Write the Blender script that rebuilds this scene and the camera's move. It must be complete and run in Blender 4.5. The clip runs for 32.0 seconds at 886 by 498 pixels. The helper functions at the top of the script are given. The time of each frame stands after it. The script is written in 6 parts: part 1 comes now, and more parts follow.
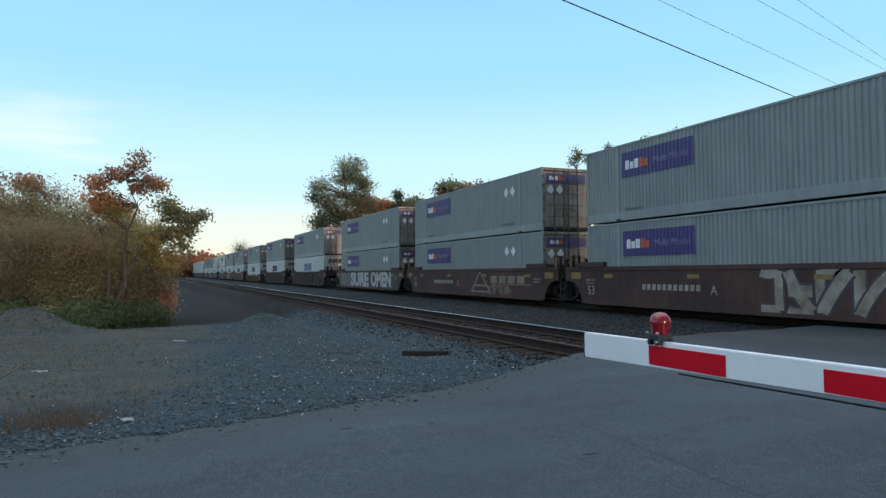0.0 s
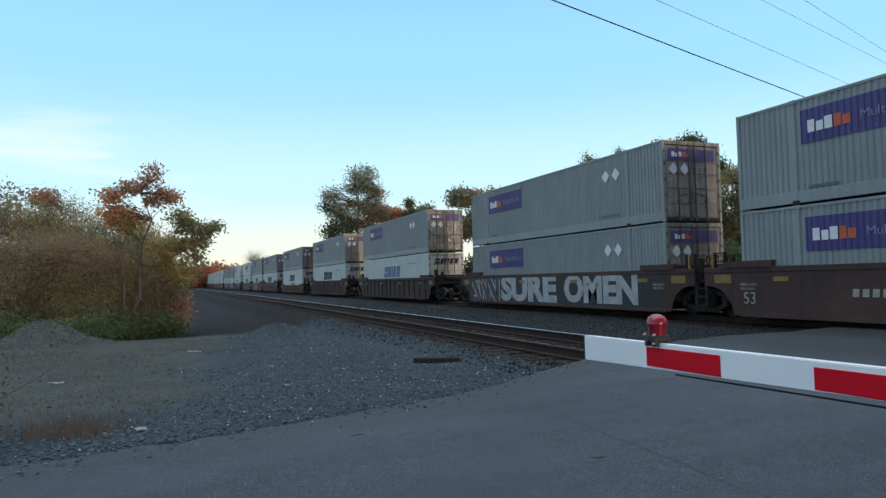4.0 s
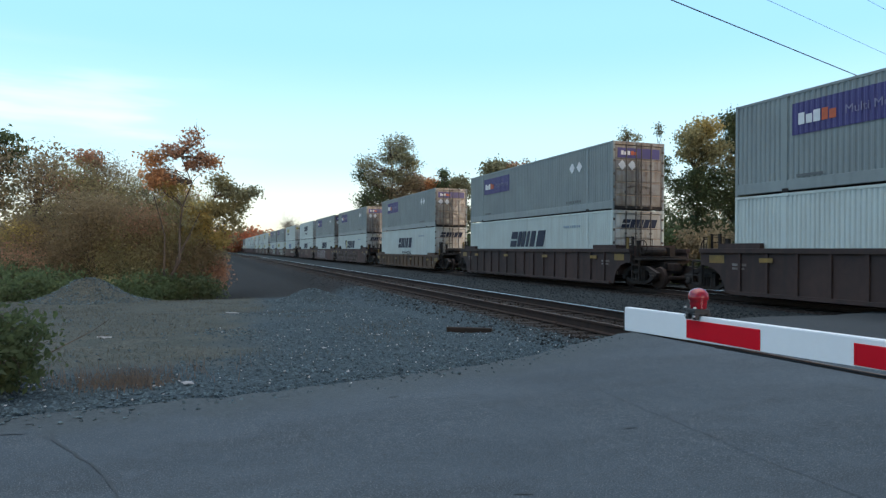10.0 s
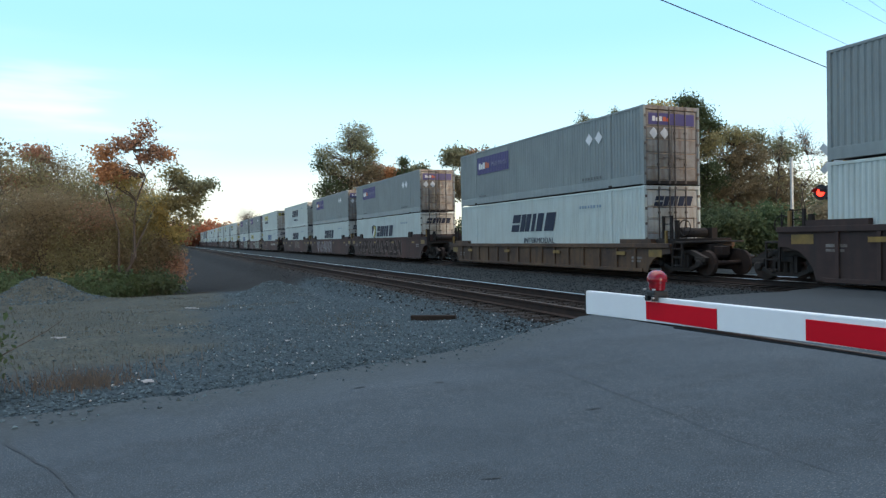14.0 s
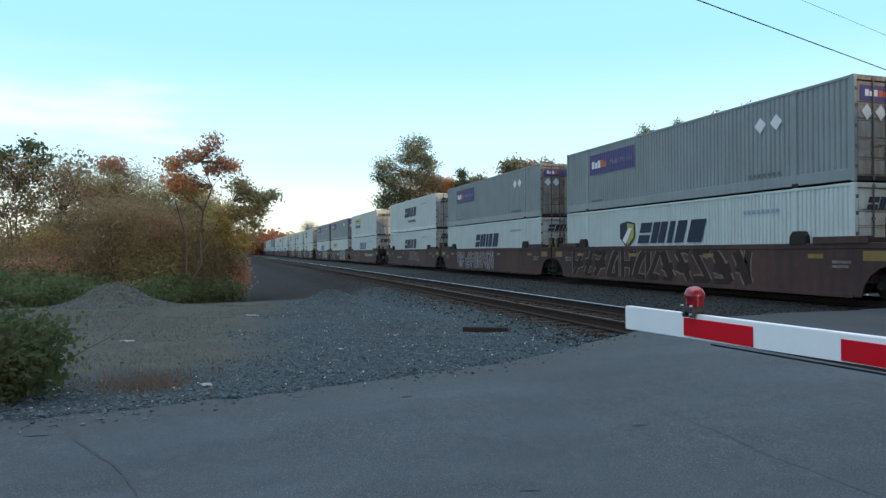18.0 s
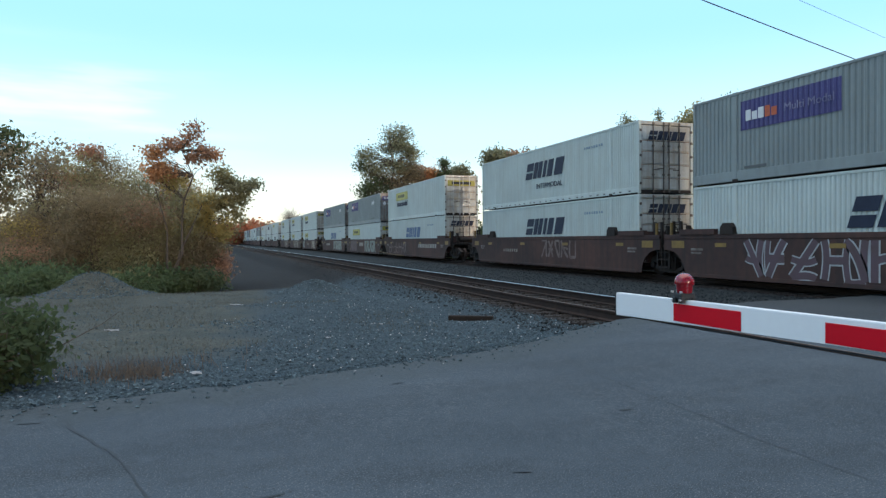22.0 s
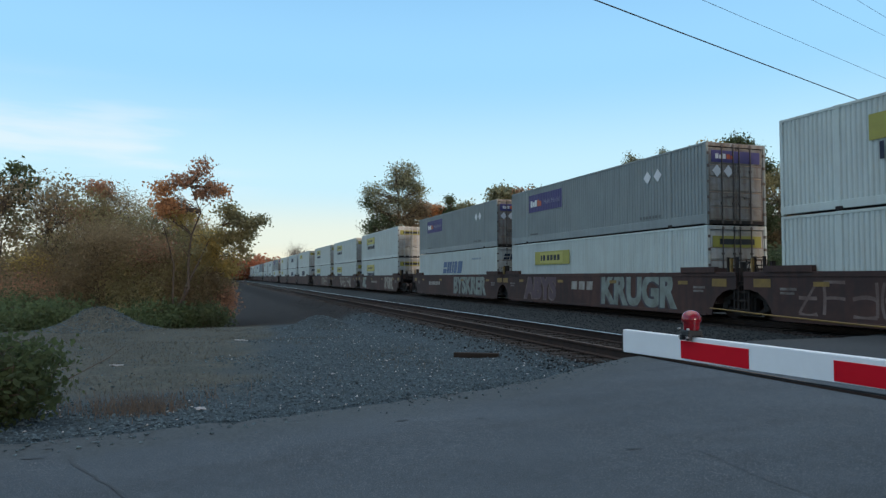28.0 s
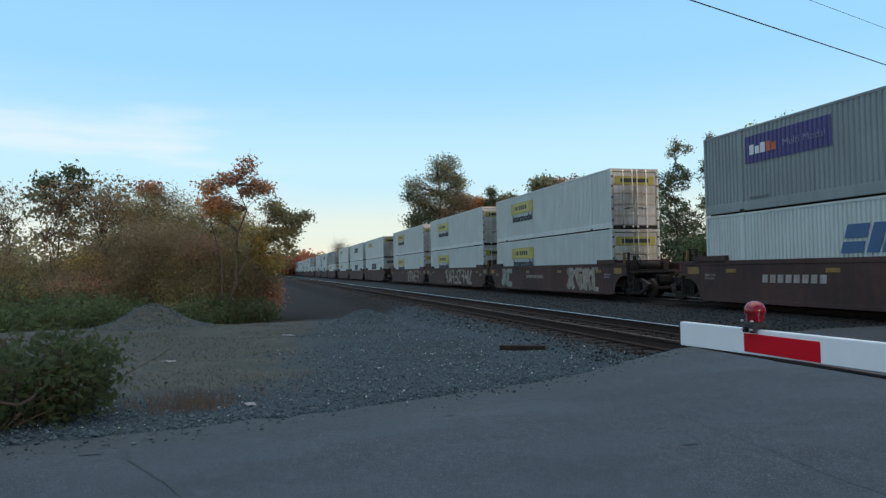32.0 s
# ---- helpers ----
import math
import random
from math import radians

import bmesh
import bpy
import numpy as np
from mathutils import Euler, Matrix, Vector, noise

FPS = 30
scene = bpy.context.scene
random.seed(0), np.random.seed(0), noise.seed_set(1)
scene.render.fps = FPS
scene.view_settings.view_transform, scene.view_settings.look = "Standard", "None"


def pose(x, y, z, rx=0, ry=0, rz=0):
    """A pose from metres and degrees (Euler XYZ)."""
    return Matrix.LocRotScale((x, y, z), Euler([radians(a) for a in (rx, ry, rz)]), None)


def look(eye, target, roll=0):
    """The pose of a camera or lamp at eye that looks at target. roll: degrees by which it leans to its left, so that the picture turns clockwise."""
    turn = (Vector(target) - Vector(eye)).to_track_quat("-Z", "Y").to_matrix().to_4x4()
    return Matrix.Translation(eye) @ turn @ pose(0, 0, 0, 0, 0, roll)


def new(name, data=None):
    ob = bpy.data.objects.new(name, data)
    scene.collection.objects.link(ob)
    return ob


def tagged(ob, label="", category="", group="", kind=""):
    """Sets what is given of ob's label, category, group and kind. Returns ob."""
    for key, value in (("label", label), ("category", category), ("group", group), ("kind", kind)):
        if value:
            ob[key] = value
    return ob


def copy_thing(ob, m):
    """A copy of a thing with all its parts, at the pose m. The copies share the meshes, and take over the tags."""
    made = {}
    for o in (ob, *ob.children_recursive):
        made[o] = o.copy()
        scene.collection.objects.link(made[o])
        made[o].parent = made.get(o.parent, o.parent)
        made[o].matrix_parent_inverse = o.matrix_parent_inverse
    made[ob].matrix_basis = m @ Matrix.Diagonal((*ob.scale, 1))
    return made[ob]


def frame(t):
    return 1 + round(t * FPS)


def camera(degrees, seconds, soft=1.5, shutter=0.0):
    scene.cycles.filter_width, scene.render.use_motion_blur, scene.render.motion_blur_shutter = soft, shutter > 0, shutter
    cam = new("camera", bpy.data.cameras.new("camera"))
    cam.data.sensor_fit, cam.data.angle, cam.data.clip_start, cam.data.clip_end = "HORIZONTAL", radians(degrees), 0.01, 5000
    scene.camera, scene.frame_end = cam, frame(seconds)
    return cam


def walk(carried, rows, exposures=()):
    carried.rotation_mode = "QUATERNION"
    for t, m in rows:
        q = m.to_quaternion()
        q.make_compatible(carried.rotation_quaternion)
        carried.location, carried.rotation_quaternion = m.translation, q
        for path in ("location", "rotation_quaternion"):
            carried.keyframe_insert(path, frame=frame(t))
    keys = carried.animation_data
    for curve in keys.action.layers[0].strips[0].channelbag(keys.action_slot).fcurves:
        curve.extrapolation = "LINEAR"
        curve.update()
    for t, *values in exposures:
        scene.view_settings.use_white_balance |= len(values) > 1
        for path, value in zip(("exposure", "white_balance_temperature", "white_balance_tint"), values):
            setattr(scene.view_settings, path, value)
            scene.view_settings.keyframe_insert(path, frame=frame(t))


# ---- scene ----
# ---------------------------------------------------------------- camera
PATH = [
    (0, 0.063, 0.187, 1.240, -23.06, 2.11, -0.66),
    (0.5, 0.065, 0.182, 1.236, -20.68, 1.00, -0.28),
    (1, 0.067, 0.161, 1.237, -20.82, 0.61, 0.19),
    (1.5, 0.075, 0.148, 1.236, -21.63, 0.47, -0.53),
    (2, 0.082, 0.121, 1.238, -22.66, 0.93, -1.24),
    (2.5, 0.087, 0.115, 1.233, -23.20, 2.07, -1.54),
    (3, 0.087, 0.113, 1.232, -22.53, 2.57, -1.71),
    (3.5, 0.095, 0.115, 1.232, -21.99, 2.82, -1.75),
    (5.5, 0.094, 0.123, 1.231, -22.43, 2.09, -0.71),
    (6, 0.068, 0.119, 1.228, -22.01, 1.93, -0.84),
    (6.5, 0.035, 0.113, 1.218, -21.52, 1.60, -1.38),
    (7, 0.027, 0.092, 1.217, -20.87, 1.05, -1.22),
    (7.5, 0.009, 0.078, 1.216, -20.55, 0.62, -0.67),
    (8, -0.001, 0.064, 1.217, -20.41, 0.49, -0.11),
    (8.5, -0.005, 0.065, 1.216, -20.27, 0.44, 0.05),
    (9, -0.005, 0.066, 1.217, -20.11, 0.40, 0.28),
    (9.5, -0.001, 0.060, 1.216, -19.84, 0.42, 0.43),
    (10, -0.003, 0.050, 1.214, -19.27, 0.38, 0.36),
    (10.5, -0.002, 0.053, 1.212, -18.63, 0.22, 0.47),
    (11, -0.005, 0.049, 1.213, -18.16, -0.15, 0.36),
    (11.5, 0.003, 0.041, 1.216, -20.20, -0.42, 0.46),
    (12, -0.004, 0.043, 1.212, -21.85, -0.45, 0.84),
    (12.5, 0.001, 0.051, 1.214, -22.58, -0.78, 0.66),
    (13, -0.001, 0.053, 1.216, -22.71, -0.74, -0.18),
    (13.5, 0.002, 0.055, 1.214, -22.81, -0.65, -0.80),
    (14, -0.001, 0.054, 1.219, -22.48, -0.68, -1.18),
    (14.5, -0.006, 0.040, 1.219, -21.78, -0.57, -0.81),
    (15, 0.026, 0.017, 1.221, -20.64, -0.38, -0.83),
    (15.5, 0.040, -0.021, 1.223, -19.50, -0.54, -0.86),
    (17.5, 0.059, -0.048, 1.224, -18.10, 0.26, -0.57),
    (18, 0.051, -0.047, 1.225, -17.59, 0.37, -0.47),
    (18.5, 0.033, -0.051, 1.230, -16.94, 0.38, -0.35),
    (19, -0.008, -0.051, 1.216, -17.02, 0.38, -0.35),
    (19.5, -0.025, -0.058, 1.214, -17.21, 0.03, -1.02),
    (20, -0.031, -0.072, 1.214, -17.56, -0.43, -1.01),
    (20.5, -0.036, -0.081, 1.212, -17.89, -0.74, -0.90),
    (21, -0.035, -0.075, 1.215, -18.28, -0.86, -0.60),
    (21.5, -0.032, -0.073, 1.217, -18.55, -0.76, -0.29),
    (22, -0.036, -0.089, 1.219, -19.14, -0.53, -0.45),
    (22.5, -0.028, -0.103, 1.212, -19.73, -0.03, -1.02),
    (23, -0.033, -0.113, 1.215, -20.13, 0.70, -1.22),
    (23.5, -0.033, -0.126, 1.217, -20.52, 1.43, -1.33),
    (24, -0.023, -0.116, 1.221, -20.75, 2.15, -1.65),
    (24.5, -0.029, -0.108, 1.219, -21.06, 2.81, -1.73),
    (26.5, -0.044, -0.123, 1.213, -20.98, 2.76, -0.13),
    (27, -0.052, -0.114, 1.213, -19.78, 2.64, 0.13),
    (27.5, -0.051, -0.111, 1.213, -19.33, 2.58, 0.06),
    (28, -0.052, -0.107, 1.215, -18.71, 2.58, -0.14),
    (28.5, -0.057, -0.110, 1.216, -17.81, 2.54, -0.29),
    (29, -0.057, -0.105, 1.220, -16.99, 2.53, -0.38),
    (29.5, -0.055, -0.099, 1.217, -16.50, 2.53, -0.01),
    (30, -0.054, -0.092, 1.216, -16.26, 2.54, 0.31),
    (30.5, -0.067, -0.104, 1.217, -16.16, 2.58, 0.03),
    (31, -0.061, -0.097, 1.215, -15.85, 2.34, -0.32),
    (31.5, -0.065, -0.089, 1.218, -15.48, 2.14, -0.97),
    (32, -0.049, -0.025, 1.222, -15.11, 1.98, -1.14),
]
cam = camera(66.47, 32.0, soft=1.35)


def eye(x, y, z, yaw, pitch, roll):
    return Matrix.Translation((x, y, z)) @ pose(0, 0, 0, 90 + pitch, 0, yaw) @ pose(0, 0, 0, 0, 0, roll)


walk(cam, [(r[0], eye(*r[1:])) for r in PATH], exposures=[(0, 0.72), (1, 0.84), (2, 0.88), (3, 0.74), (6, 0.72), (9, 0.9), (11, 0.92), (12, 0.92), (13, 1.0), (16, 1.0), (19, 0.94), (21, 1.03), (23, 0.88), (24, 0.7), (28, 0.56), (32, 0.56)])

# ---------------------------------------------------------------- light
SUN_EL, SUN_AZ = radians(5.0), radians(172.0)  # azimuth clockwise from +y: the sun stands low behind the viewer, on the train's far side
world = bpy.data.worlds.new("dusk_sky")
world.use_nodes = True
scene.world = world
wn, wl = world.node_tree.nodes, world.node_tree.links
sky = wn.new("ShaderNodeTexSky")
sky.sky_type = "NISHITA"
sky.sun_disc = False
sky.sun_elevation = radians(6.0)
sky.sun_rotation = SUN_AZ
sky.air_density, sky.dust_density, sky.ozone_density = 1.0, 0.5, 1.5
# ahead, away from the sun, the evening sky is a clear cyan-blue over a pale warm horizon; behind, it is the low sun's own sky
way = wn.new("ShaderNodeTexCoord")
axes = wn.new("ShaderNodeSeparateXYZ")
wl.new(way.outputs["Generated"], axes.inputs[0])
ramp = wn.new("ShaderNodeValToRGB")
ramp.color_ramp.interpolation = "EASE"
for e, (at, col) in zip([ramp.color_ramp.elements[0], ramp.color_ramp.elements[1]] + [ramp.color_ramp.elements.new(k) for k in (0.06, 0.14, 0.3, 0.5)],
                        ((0.0, (0.52, 0.45, 0.31)), (1.0, (0.08, 0.19, 0.39)), (0.06, (0.43, 0.47, 0.42)), (0.14, (0.30, 0.45, 0.52)), (0.3, (0.18, 0.36, 0.53)), (0.5, (0.12, 0.27, 0.46)))):
    e.position, e.color = at, (*col, 1)
wl.new(axes.outputs[2], ramp.inputs[0])
streak = wn.new("ShaderNodeMapping")
streak.inputs["Scale"].default_value = (2.2, 2.2, 16.0)
streak.inputs["Location"].default_value = (0.35, 0.0, 0.85)
wl.new(way.outputs["Generated"], streak.inputs[0])
wisp = wn.new("ShaderNodeTexNoise")
wisp.inputs["Scale"].default_value, wisp.inputs["Detail"].default_value = 1.6, 5
wl.new(streak.outputs[0], wisp.inputs["Vector"])


def sky_range(src, a, c, d=0.0, e=1.0):
    q = wn.new("ShaderNodeMapRange")
    q.interpolation_type = "SMOOTHSTEP"
    for key, v in (("From Min", a), ("From Max", c), ("To Min", d), ("To Max", e)):
        q.inputs[key].default_value = v
    wl.new(src, q.inputs["Value"])
    return q.outputs[0]


def sky_mix(f, a, c, op="MIX"):
    q = wn.new("ShaderNodeMix")
    q.data_type, q.blend_type = "RGBA", op
    for k, v in (("Factor", f), ("A", a), ("B", c)):
        if isinstance(v, (float, tuple)):
            q.inputs[k].default_value = v
        else:
            wl.new(v, q.inputs[k])
    return q.outputs["Result"]


cloud = wn.new("ShaderNodeMath")
cloud.operation = "MULTIPLY"
wl.new(sky_range(wisp.outputs["Fac"], 0.48, 0.72, 0.0, 0.45), cloud.inputs[0])
patch = wn.new("ShaderNodeMath")
patch.operation = "MULTIPLY"
wl.new(sky_range(axes.outputs[0], 0.12, -0.12), patch.inputs[0])
wl.new(sky_range(axes.outputs[2], 0.28, 0.18), patch.inputs[1])
wl.new(patch.outputs[0], cloud.inputs[1])
ahead = sky_mix(cloud.outputs[0], ramp.outputs[0], (0.50, 0.50, 0.50, 1.0))
ahead = sky_mix(1.0, ahead, (12.0, 12.0, 12.0, 1.0), "MULTIPLY")
behind = sky_mix(1.0, sky.outputs[0], (0.62, 0.74, 0.95, 1.0), "MULTIPLY")
wl.new(sky_mix(sky_range(axes.outputs[1], -0.05, -0.65), ahead, behind), wn["Background"].inputs[0])
wn["Background"].inputs[1].default_value = 0.11

sun = new("sun", bpy.data.lights.new("sun", "SUN"))
sun.data.energy = 0.75
sun.data.angle = radians(12)
sun.data.color = (1.0, 0.82, 0.66)
sun_dir = Vector((math.sin(SUN_AZ) * math.cos(SUN_EL), math.cos(SUN_AZ) * math.cos(SUN_EL), math.sin(SUN_EL)))
sun.matrix_world = look(sun_dir * 50, (0, 0, 0))

# ---------------------------------------------------------------- materials
GRADE = 0.00425


def material(name, base, rough=0.7, second=None, scale=6.0, amount=0.35, bump=0.0, bump_scale=60.0, metal=0.0, island=0.0, spec=0.5, streak=None, dent=0.02):
    m = bpy.data.materials.new(name)
    m.use_nodes = True
    n, l = m.node_tree.nodes, m.node_tree.links
    b = n["Principled BSDF"]
    b.inputs["Roughness"].default_value = rough
    b.inputs["Metallic"].default_value = metal
    b.inputs["Specular IOR Level"].default_value = spec
    second = second or tuple(c * 0.6 for c in base)
    tc = n.new("ShaderNodeTexCoord")
    big, fine = n.new("ShaderNodeTexNoise"), n.new("ShaderNodeTexNoise")
    big.inputs["Scale"].default_value, big.inputs["Detail"].default_value = scale, 6
    fine.inputs["Scale"].default_value, fine.inputs["Detail"].default_value = scale * 9, 4
    for t in (big, fine):
        l.new(tc.outputs["Object"], t.inputs["Vector"])
    add = n.new("ShaderNodeMath")
    add.operation = "MULTIPLY_ADD"
    add.inputs[1].default_value = 0.35
    l.new(fine.outputs["Fac"], add.inputs[0])
    l.new(big.outputs["Fac"], add.inputs[2])
    ramp = n.new("ShaderNodeMapRange")
    ramp.inputs["From Min"].default_value, ramp.inputs["From Max"].default_value = 0.45, 0.95
    ramp.inputs["To Max"].default_value = amount * 2
    l.new(add.outputs[0], ramp.inputs["Value"])
    mix = n.new("ShaderNodeMix")
    mix.data_type = "RGBA"
    mix.inputs["A"].default_value, mix.inputs["B"].default_value = (*base, 1), (*second, 1)
    l.new(ramp.outputs[0], mix.inputs["Factor"])
    out = mix.outputs["Result"]
    if streak:
        # grime that has run down the surface
        run_, drip, mp, wash = n.new("ShaderNodeMapping"), n.new("ShaderNodeTexNoise"), n.new("ShaderNodeMapRange"), n.new("ShaderNodeMix")
        run_.inputs["Scale"].default_value = (2.2, 2.2, 0.22)
        l.new(tc.outputs["Object"], run_.inputs[0])
        drip.inputs["Scale"].default_value, drip.inputs["Detail"].default_value = 2.0, 7
        l.new(run_.outputs[0], drip.inputs["Vector"])
        mp.inputs["From Min"].default_value, mp.inputs["From Max"].default_value = 0.46, 0.78
        mp.inputs["To Max"].default_value = streak[3]
        l.new(drip.outputs["Fac"], mp.inputs["Value"])
        wash.data_type = "RGBA"
        l.new(mp.outputs[0], wash.inputs["Factor"])
        l.new(out, wash.inputs["A"])
        wash.inputs["B"].default_value = (*streak[:3], 1)
        out = wash.outputs["Result"]
    if island:
        geo = n.new("ShaderNodeNewGeometry")
        hsv = n.new("ShaderNodeHueSaturation")
        mr = n.new("ShaderNodeMapRange")
        mr.inputs["To Min"].default_value, mr.inputs["To Max"].default_value = 1 - island, 1 + island
        l.new(geo.outputs["Random Per Island"], mr.inputs["Value"])
        l.new(mr.outputs[0], hsv.inputs["Value"])
        l.new(out, hsv.inputs["Color"])
        out = hsv.outputs[0]
    l.new(out, b.inputs["Base Color"])
    if bump:
        bt, bn = n.new("ShaderNodeTexNoise"), n.new("ShaderNodeBump")
        bt.inputs["Scale"].default_value, bt.inputs["Detail"].default_value = bump_scale, 5
        bn.inputs["Strength"].default_value, bn.inputs["Distance"].default_value = bump, dent
        l.new(tc.outputs["Object"], bt.inputs["Vector"])
        l.new(bt.outputs["Fac"], bn.inputs["Height"])
        l.new(bn.outputs[0], b.inputs["Normal"])
    return m


GREY = material("grey_paint", (0.25, 0.287, 0.287), 0.55, (0.19, 0.212, 0.218), 0.7, 0.4, 0.05, streak=(0.14, 0.145, 0.14, 0.35))
WHITE = material("white_paint", (0.545, 0.61, 0.587), 0.55, (0.44, 0.48, 0.46), 0.7, 0.35, 0.05, streak=(0.36, 0.36, 0.31, 0.4))
DOOR_GREY = material("door_paint", (0.30, 0.295, 0.29), 0.26, (0.19, 0.15, 0.125), 1.3, 0.5, 0.9, 2.2, streak=(0.13, 0.075, 0.05, 0.95), dent=0.07)
DOOR_WHITE = material("white_door_paint", (0.53, 0.555, 0.55), 0.28, (0.33, 0.31, 0.28), 1.2, 0.45, 0.9, 2.2, streak=(0.25, 0.17, 0.11, 0.7), dent=0.05)
DARK = material("dark_steel", (0.022, 0.02, 0.02), 0.8, (0.042, 0.03, 0.024), 2.0, 0.5, 0.2, spec=0.25)
BROWN = material("brown_car_paint", (0.102, 0.051, 0.041), 0.75, (0.052, 0.032, 0.03), 0.45, 0.7, 0.1, spec=0.25, streak=(0.042, 0.032, 0.030, 0.85))
TAN = material("weathered_tan_car_paint", (0.145, 0.085, 0.046), 0.75, (0.06, 0.038, 0.031), 0.9, 0.6, 0.1, spec=0.3, streak=(0.06, 0.04, 0.032, 0.9))
DARK_BROWN = material("dark_brown_car_paint", (0.078, 0.047, 0.041), 0.75, (0.045, 0.03, 0.028), 0.45, 0.7, 0.1, spec=0.25, streak=(0.036, 0.03, 0.028, 0.8))
RUST = material("rusty_steel", (0.05, 0.031, 0.024), 0.85, (0.032, 0.022, 0.019), 5.0, 0.6, 0.2, spec=0.2)
RAIL_TOP = material("worn_rail_head", (0.78, 0.78, 0.79), 0.3, (0.6, 0.58, 0.57), 3.0, 0.4, metal=1.0)
RAIL_DULL = material("dull_rail_head", (0.17, 0.125, 0.10), 0.6, (0.11, 0.075, 0.06), 3.0, 0.5, spec=0.3)
PURPLE = material("purple_vinyl", (0.055, 0.045, 0.19), 0.45, (0.045, 0.035, 0.14), 1.5, 0.4)
ORANGE = material("orange_vinyl", (0.55, 0.10, 0.03), 0.5)
LOGO_WHITE = material("white_vinyl", (0.72, 0.72, 0.74), 0.5, (0.6, 0.6, 0.6))
NAVY = material("navy_vinyl", (0.022, 0.028, 0.05), 0.6, (0.036, 0.045, 0.075), 3, spec=0.2)
BLUE = material("blue_vinyl", (0.04, 0.10, 0.22), 0.5, (0.06, 0.13, 0.25), 3)
YELLOW = material("yellow_vinyl", (0.37, 0.335, 0.055), 0.5, (0.27, 0.25, 0.05), 3)
YELLOW_PALE = material("pale_yellow_vinyl", (0.47, 0.43, 0.10), 0.5, (0.36, 0.32, 0.08), 3)
BLACK = material("black_paint", (0.02, 0.022, 0.025), 0.6)
SILVER = material("silver_spray_paint", (0.42, 0.43, 0.44), 0.55, (0.24, 0.24, 0.25), 2.5, 0.5)
SPRAY = material("pale_spray_paint", (0.36, 0.33, 0.28), 0.65, (0.16, 0.12, 0.09), 2.5, 0.6)
YELLOW_DULL = material("dull_yellow", (0.27, 0.165, 0.035), 0.6, (0.14, 0.085, 0.03), 3, 0.5)
LOGO_DULL = material("faded_white_paint", (0.38, 0.36, 0.33), 0.65, (0.2, 0.16, 0.13), 3, 0.5)
STENCIL = material("worn_stencil_paint", (0.22, 0.2, 0.185), 0.7, (0.1, 0.075, 0.065), 6, 0.6)
TAN_SPRAY = material("faded_gold_paint", (0.25, 0.20, 0.14), 0.65, (0.14, 0.10, 0.08), 3, 0.5)
LAVENDER = material("faded_lavender_vinyl", (0.27, 0.25, 0.36), 0.55, (0.13, 0.12, 0.23), 1.2, 0.6)
FADED = material("faded_pink_spray_paint", (0.21, 0.155, 0.14), 0.7, (0.11, 0.07, 0.06), 2.5, 0.7)
SCRAP = material("litter_paper", (0.25, 0.26, 0.27), 0.85, (0.24, 0.24, 0.24), 8, 0.4)
ROD = material("stained_steel_rod", (0.12, 0.10, 0.09), 0.55, (0.09, 0.065, 0.052), 3, 0.5)
STAIN = material("rust_streaked_strap", (0.42, 0.32, 0.25), 0.6, (0.24, 0.155, 0.11), 4, 0.6)
NAVY_DULL = material("blue_black_spray_paint", (0.03, 0.036, 0.05), 0.6, (0.07, 0.045, 0.05), 2, 0.6)
NUMBER = material("faded_number_paint", (0.13, 0.14, 0.145), 0.6)
PALE_BLUE = material("faded_blue_number_paint", (0.24, 0.33, 0.42), 0.6)
MINT = material("pale_mint_spray_paint", (0.26, 0.30, 0.27), 0.6, (0.12, 0.12, 0.10), 2, 0.5)
MAUVE = material("faded_mauve_spray_paint", (0.11, 0.065, 0.085), 0.65, (0.08, 0.05, 0.05), 2, 0.5)
GATE_WHITE = material("reflective_white", (0.80, 0.82, 0.84), 0.4, (0.72, 0.73, 0.75), 4, 0.3)
GATE_RED = material("reflective_red", (0.60, 0.004, 0.018), 0.5, (0.52, 0.004, 0.015), 4, 0.4, spec=0.15)
RED_LENS = material("red_lens", (0.25, 0.006, 0.014), 0.09, (0.16, 0.005, 0.01), 30, spec=0.7)
ALUMINIUM = material("aluminium", (0.55, 0.56, 0.57), 0.4, (0.42, 0.43, 0.44), 5, 0.4, metal=0.6)
TIE = material("creosoted_timber", (0.032, 0.025, 0.021), 0.9, (0.018, 0.015, 0.013), 3, 0.5, 0.4, 40, spec=0.2)
STONE = material("crushed_stone", (0.074, 0.110, 0.130), 0.9, (0.046, 0.068, 0.081), 4, 0.4, island=0.45, spec=0.3)
BALLAST = material("grey_ballast", (0.028, 0.036, 0.040), 0.9, (0.018, 0.023, 0.026), 4, 0.4, island=0.4, spec=0.2)
RUSTY_STONE = material("rust_stained_stone", (0.024, 0.019, 0.016), 0.95, (0.016, 0.013, 0.012), 4, 0.4, island=0.4, spec=0.15)
BARK = material("bark", (0.1, 0.078, 0.064), 0.9, (0.06, 0.048, 0.04), 4, 0.5, 0.4, 30)


def leafmat(name, base, second):
    """Leaves: dull on top, and light shines through them."""
    m = material(name, base, 0.75, second, 0.9, 0.6, island=0.1, spec=0.2)
    n, l = m.node_tree.nodes, m.node_tree.links
    b = n["Principled BSDF"]
    thin, mix = n.new("ShaderNodeBsdfTranslucent"), n.new("ShaderNodeMixShader")
    l.new(b.inputs["Base Color"].links[0].from_socket, thin.inputs["Color"])
    mix.inputs[0].default_value = 0.55
    l.new(b.outputs[0], mix.inputs[1])
    l.new(thin.outputs[0], mix.inputs[2])
    l.new(mix.outputs[0], n["Material Output"].inputs["Surface"])
    return m


